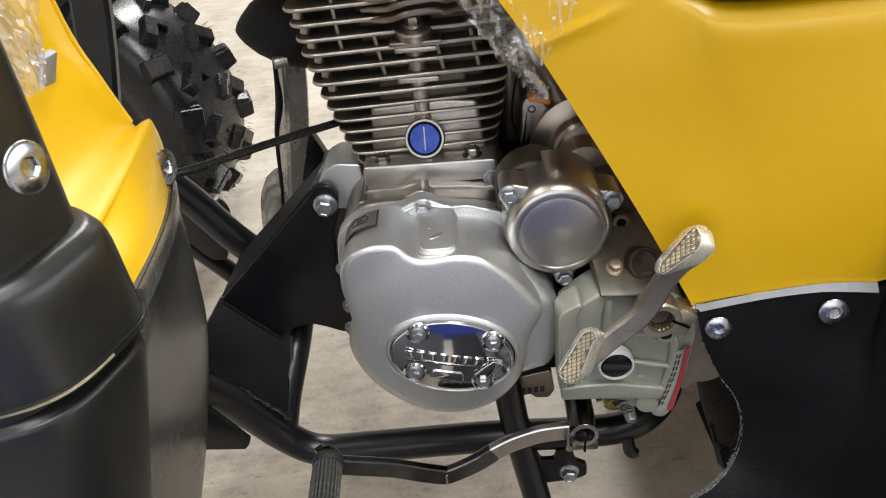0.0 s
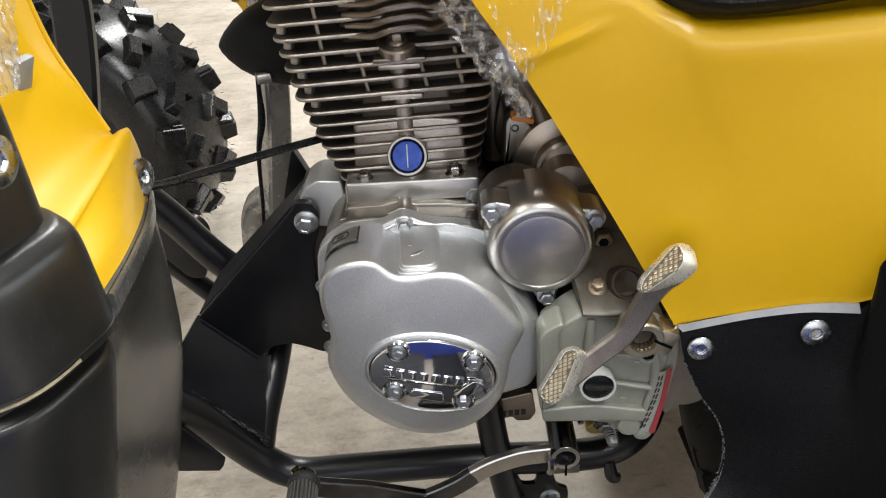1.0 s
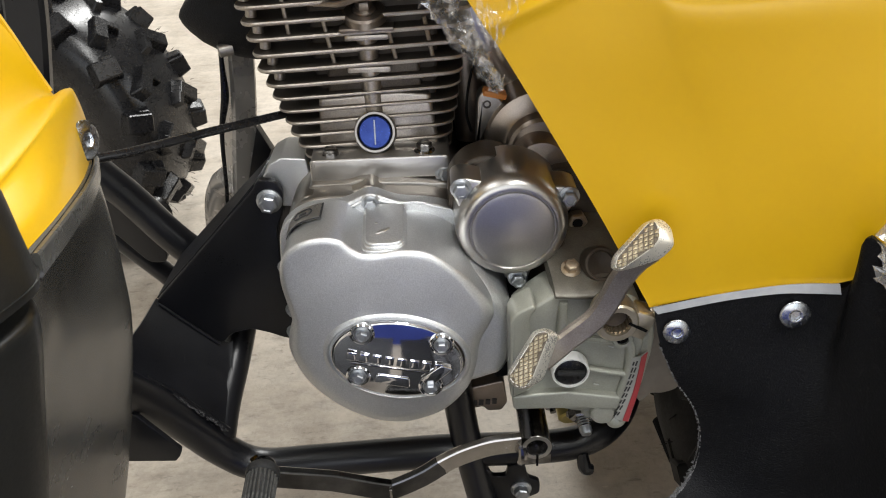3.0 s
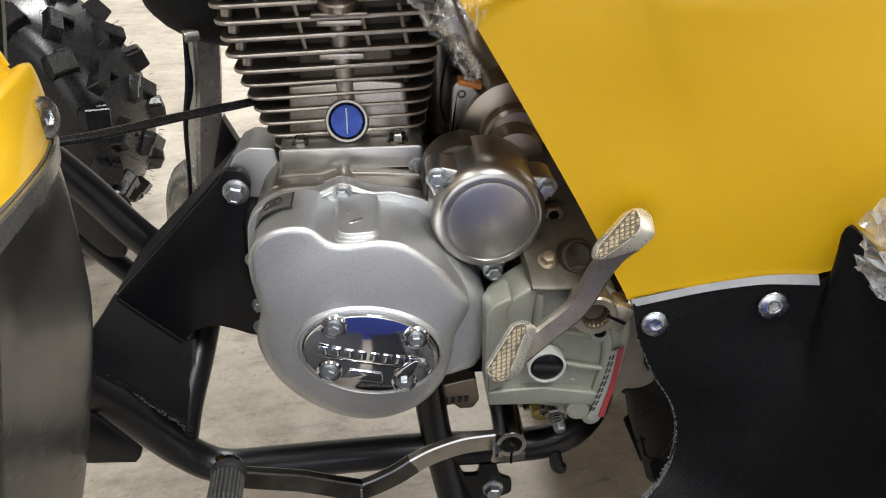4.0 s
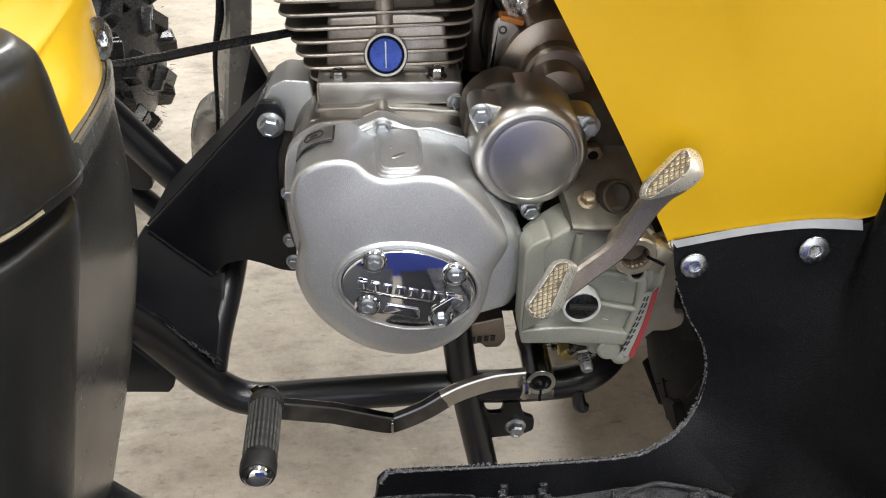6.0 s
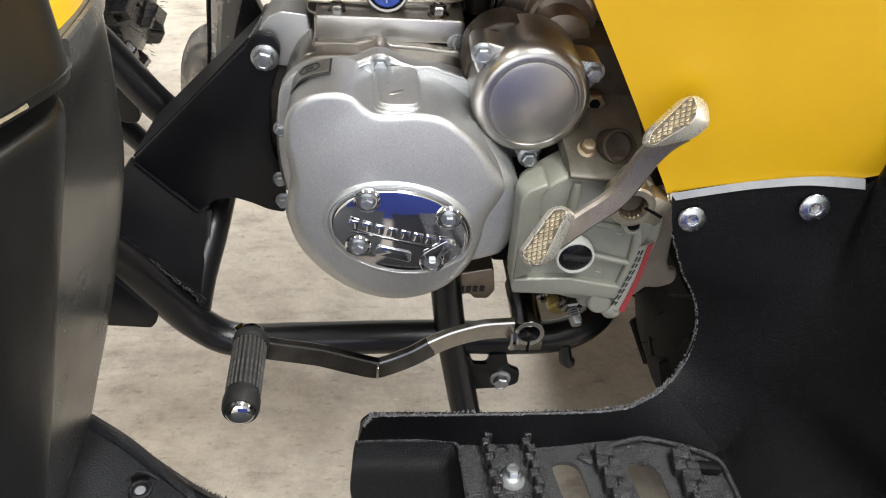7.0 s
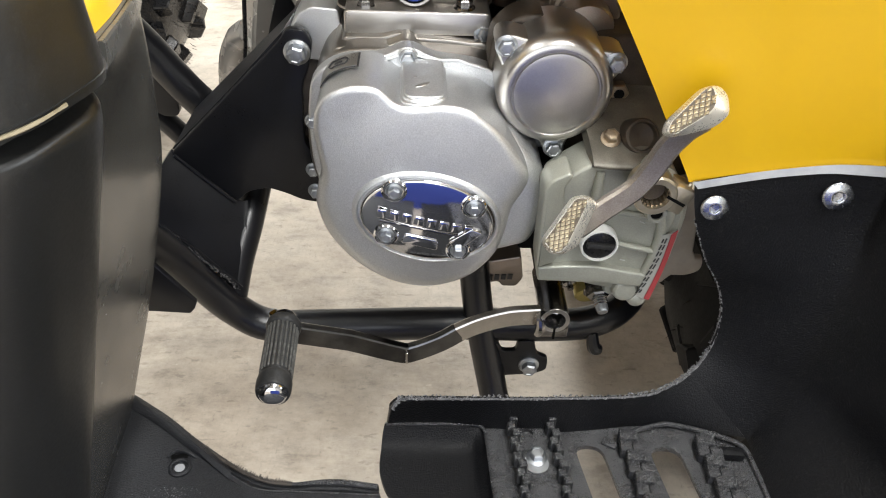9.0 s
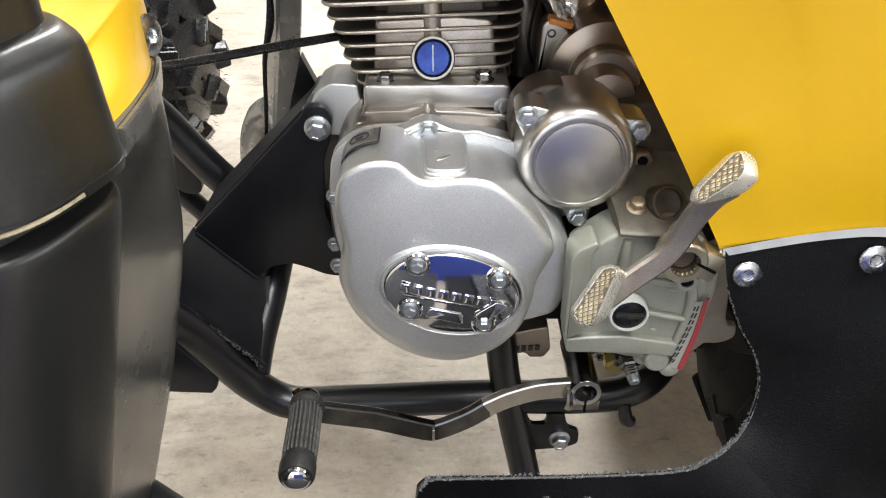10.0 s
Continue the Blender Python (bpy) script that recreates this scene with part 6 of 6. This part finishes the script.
part("clamp_screw", join(lathe((-0.166, 0.725, 0.603), (-0.9, -0.3, -0.1), [(0.006, 0), (0.006, 0.012), (0.0045, 0.013)], 14), block((-0.163, 0.73, 0.606), (0.016, 0.010, 0.010), (0, 20, 0), 0.002)), M_ALU, horn)
strap = thing("cable_strap", (-0.21, 0.79, 0.4), "thin black ribbed cable beside the upright", "cable")
part("sheath", tube([(-0.186, 0.775, 0.64), (-0.191, 0.775, 0.575), (-0.194, 0.775, 0.54), (-0.204, 0.775, 0.50), (-0.211, 0.775, 0.43), (-0.223, 0.775, 0.36)], [0.002, 0.0024, 0.004, 0.0024, 0.002, 0.002], 10), M_RUBBER, strap)
cable = thing("control_cable", (-0.2, 0.62, 0.55), "black sheathed control cable running into the cylinder", "cable")
part("sheath", tube([(-0.30, 0.50, 0.590), (-0.234, 0.56, 0.574), (-0.207, 0.59, 0.5685), (-0.172, 0.63, 0.5625), (-0.122, 0.675, 0.557), (-0.09, 0.70, 0.555)], 0.0036, 12, 8), M_RUBBER, cable)

# ---- front suspension and far wheel ----
susp = thing("suspension_arm", (-0.3, 0.8, 0.35), "black tubular steel upper suspension arm", "suspension arm")
part("arm_tube", tube([(-0.37, 0.75, 0.525), (-0.308, 0.75, 0.455), (-0.262, 0.75, 0.392), (-0.215, 0.76, 0.335)], 0.0165, 16), M_BLACK, susp)
part("arm_plate", prism(rounded([(-0.36, 0.47), (-0.318, 0.45), (-0.285, 0.40), (-0.285, 0.36), (-0.305, 0.36), (-0.335, 0.40), (-0.37, 0.41)], 0.008), 0.765, 0.775, 0.001), M_BLACK, susp)
part("arm_tube", tube([(-0.36, 0.79, 0.40), (-0.30, 0.79, 0.33), (-0.26, 0.80, 0.27)], 0.012, 14), M_BLACK, susp)
part("joint", lathe((-0.33, 0.80, 0.38), (0.3, 1, 0), [(0.020, 0), (0.020, 0.05), (0.014, 0.055)], 20), M_BLACK, susp)


def wheel(at, steer, name, label, rubber, whiskers=True):
    prof = [(0.125, -0.085), (0.150, -0.098), (0.190, -0.104), (0.222, -0.099), (0.240, -0.082), (0.247, -0.05), (0.249, 0.0), (0.247, 0.05), (0.240, 0.082), (0.222, 0.099), (0.190, 0.104), (0.150, 0.098), (0.125, 0.085)]
    if not whiskers:
        prof = [(r * 1.055, h) for r, h in prof]
    ax = Vector((math.sin(steer), math.cos(steer), 0))
    at = Vector(at)
    tyre = part(name, lathe(at, ax, prof, 72, False), rubber, frame_thing, label, 60)
    part("rim", lathe(at, ax, [(0.126, -0.085), (0.126, -0.05), (0.115, -0.02), (0.05, -0.015), (0.03, -0.02), (0.001, -0.02)], 40), M_BLACK, tyre)
    fwd = Vector((0, 0, 1)).cross(ax).normalized()
    up = Vector((0, 0, 1))
    first = {}
    n = 15
    for i in range(n):
        for j, (h, lift, size, yaw, off) in enumerate(((-0.084, 0.240, (0.040, 0.052, 0.034), 16, 0.0), (-0.034, 0.252, (0.030, 0.062, 0.026), -38, 0.5), (0.034, 0.252, (0.030, 0.062, 0.026), 38, 0.0), (0.084, 0.240, (0.040, 0.052, 0.034), -16, 0.5))):
            a = 2 * math.pi * (i + off) / n
            rad = fwd * math.cos(a) + up * math.sin(a)
            tan = up * math.cos(a) - fwd * math.sin(a)
            tilt = radians(-38 if j == 0 else 38 if j == 3 else 0)
            n2 = (rad * math.cos(tilt) + ax * math.sin(tilt)).normalized()
            s2 = tan.cross(n2)
            ya = radians(yaw)
            t3 = tan * math.cos(ya) + s2 * math.sin(ya)
            s3 = n2.cross(t3)
            m = Matrix((t3, s3, n2)).transposed().to_4x4()
            pos = at + ax * h + rad * lift
            if j not in first:
                me_bm = block((0, 0, 0), size, (0, 0, 0), 0.0025, 1)
                if j in (1, 2):
                    me_bm = join(me_bm, block((0.018, 0.024 if j == 1 else -0.024, -0.001), (0.042, 0.017, size[2] - 0.002), (0, 0, 0), 0.002, 1))
                else:
                    me_bm = join(me_bm, block((-0.016, 0.010 if j == 0 else -0.010, -0.002), (0.022, 0.024, size[2] - 0.004), (0, 0, 0), 0.002, 1))
                for v in me_bm.verts:
                    if v.co.z > 0:
                        v.co.x *= 0.82
                        v.co.y *= 0.82
                k = part("tread_knob", me_bm, rubber, tyre, "", 25)
                first[j] = k
            else:
                k = new("tread_knob", first[j].data)
                k.parent = tyre
            k.matrix_local = Matrix.Translation(pos - PLACE[tyre]) @ m
            PLACE[k] = pos
    bm = bmesh.new()
    for _ in range(620 if whiskers else 60):
        a, h = random.uniform(0, 2 * math.pi), random.uniform(-0.095, 0.095)
        rad = fwd * math.cos(a) + up * math.sin(a)
        p = at + ax * h + rad * (0.262 if abs(h) < 0.07 else 0.25)
        d = (rad + Vector((random.uniform(-0.4, 0.4), random.uniform(-0.4, 0.4), random.uniform(-0.4, 0.4)))).normalized()
        q = d.orthogonal().normalized() * 0.0006
        r = d.cross(q)
        base = [bm.verts.new(p + o) for o in (q, r, -q - r)]
        tip = bm.verts.new(p + d * random.uniform(0.008, 0.016))
        for k in range(3):
            bm.faces.new((base[k], base[(k + 1) % 3], tip))
    tagged(part("whisker_fringe", bm, rubber, tyre, "thin moulding whiskers", 10), kind="stuff")
    return tyre


wheel((-0.70, 1.47, 0.262), radians(14), "front_wheel", "black knobbly off-road front wheel on the far side", M_RUBBER)

wheel((0.490, 0.615, 0.265), 0.0, "rear_wheel", "black knobbly off-road rear wheel under the guard", M_SHADERUBBER, False)
wheel((0.490, 1.16, 0.265), 0.0, "rear_wheel", "black knobbly off-road rear wheel under the guard", M_SHADERUBBER, False)

# ---- clear wrapping film ----


def crumple(name, rows, amount, label, seed, film):
    rng = random.Random(seed)
    w = thing(name, rows[-1][0], label, "plastic film")
    fine = [spline(r, 9) for r in rows]
    cols = [spline([f[i] for f in fine], 9) for i in range(len(fine[0]))]
    bm = bmesh.new()
    grid = [[bm.verts.new(c[j] + Vector((rng.uniform(-1, 1), rng.uniform(-1, 1), rng.uniform(-1, 1))) * amount) for c in cols] for j in range(len(cols[0]))]
    for j in range(len(grid) - 1):
        for i in range(len(grid[0]) - 1):
            q = (grid[j][i], grid[j][i + 1], grid[j + 1][i + 1], grid[j + 1][i])
            bm.faces.new(q[:3])
            bm.faces.new((q[0], q[2], q[3]))
    part("film", bm, film, w, "", 12 if film == M_FILM else 60)
    return w


crumple("plastic_wrap", [[(-0.013, 0.600, 0.690), (0.009, 0.570, 0.698), (0.022, 0.545, 0.704)],
    [(0.004, 0.600, 0.668), (0.017, 0.570, 0.677), (0.030, 0.546, 0.685)],
    [(0.018, 0.600, 0.648), (0.027, 0.575, 0.657), (0.037, 0.548, 0.666)],
    [(0.034, 0.605, 0.626), (0.039, 0.585, 0.633), (0.046, 0.552, 0.646)],
    [(0.050, 0.620, 0.603), (0.053, 0.600, 0.611), (0.056, 0.580, 0.619)],
    [(0.059, 0.630, 0.586), (0.061, 0.615, 0.593), (0.063, 0.600, 0.599)]], 0.0045, "crumpled clear plastic wrap hanging between cylinder and side panel", 3, M_FILM)
crumple("plastic_wrap", [[(0.026, 0.534, 0.709), (0.045, 0.526, 0.711), (0.064, 0.519, 0.713), (0.080, 0.512, 0.715)],
    [(0.033, 0.533, 0.693), (0.047, 0.527, 0.694), (0.062, 0.521, 0.696), (0.075, 0.516, 0.698)],
    [(0.038, 0.532, 0.676), (0.047, 0.529, 0.677), (0.059, 0.524, 0.678), (0.068, 0.520, 0.680)],
    [(0.043, 0.532, 0.663), (0.048, 0.530, 0.664), (0.054, 0.527, 0.665), (0.060, 0.524, 0.666)],
    [(0.049, 0.531, 0.651), (0.051, 0.530, 0.652), (0.052, 0.529, 0.652), (0.054, 0.528, 0.653)]], 0.0011, "smooth clear plastic wrap clinging to the yellow side panel", 9, M_CLING)
crumple("plastic_wrap", [[(-0.224, 0.345, 0.82), (-0.206, 0.36, 0.82), (-0.192, 0.375, 0.82)], [(-0.216, 0.35, 0.775), (-0.202, 0.36, 0.775), (-0.191, 0.37, 0.775)], [(-0.212, 0.35, 0.748), (-0.202, 0.36, 0.748), (-0.195, 0.368, 0.748)], [(-0.205, 0.352, 0.722), (-0.202, 0.358, 0.722), (-0.199, 0.362, 0.724)]], 0.0016, "crumpled clear plastic wrap on the yellow fender", 5, M_HAZY)
crumple("plastic_wrap", [[(0.282, 0.42, 0.588), (0.31, 0.40, 0.59), (0.34, 0.38, 0.59)], [(0.275, 0.42, 0.562), (0.305, 0.40, 0.56), (0.335, 0.38, 0.56)], [(0.277, 0.42, 0.533), (0.305, 0.40, 0.53), (0.335, 0.38, 0.53)], [(0.300, 0.42, 0.510), (0.315, 0.40, 0.505), (0.335, 0.38, 0.50)]], 0.005, "crumpled clear plastic wrap over the rear guard", 7, M_HAZY)
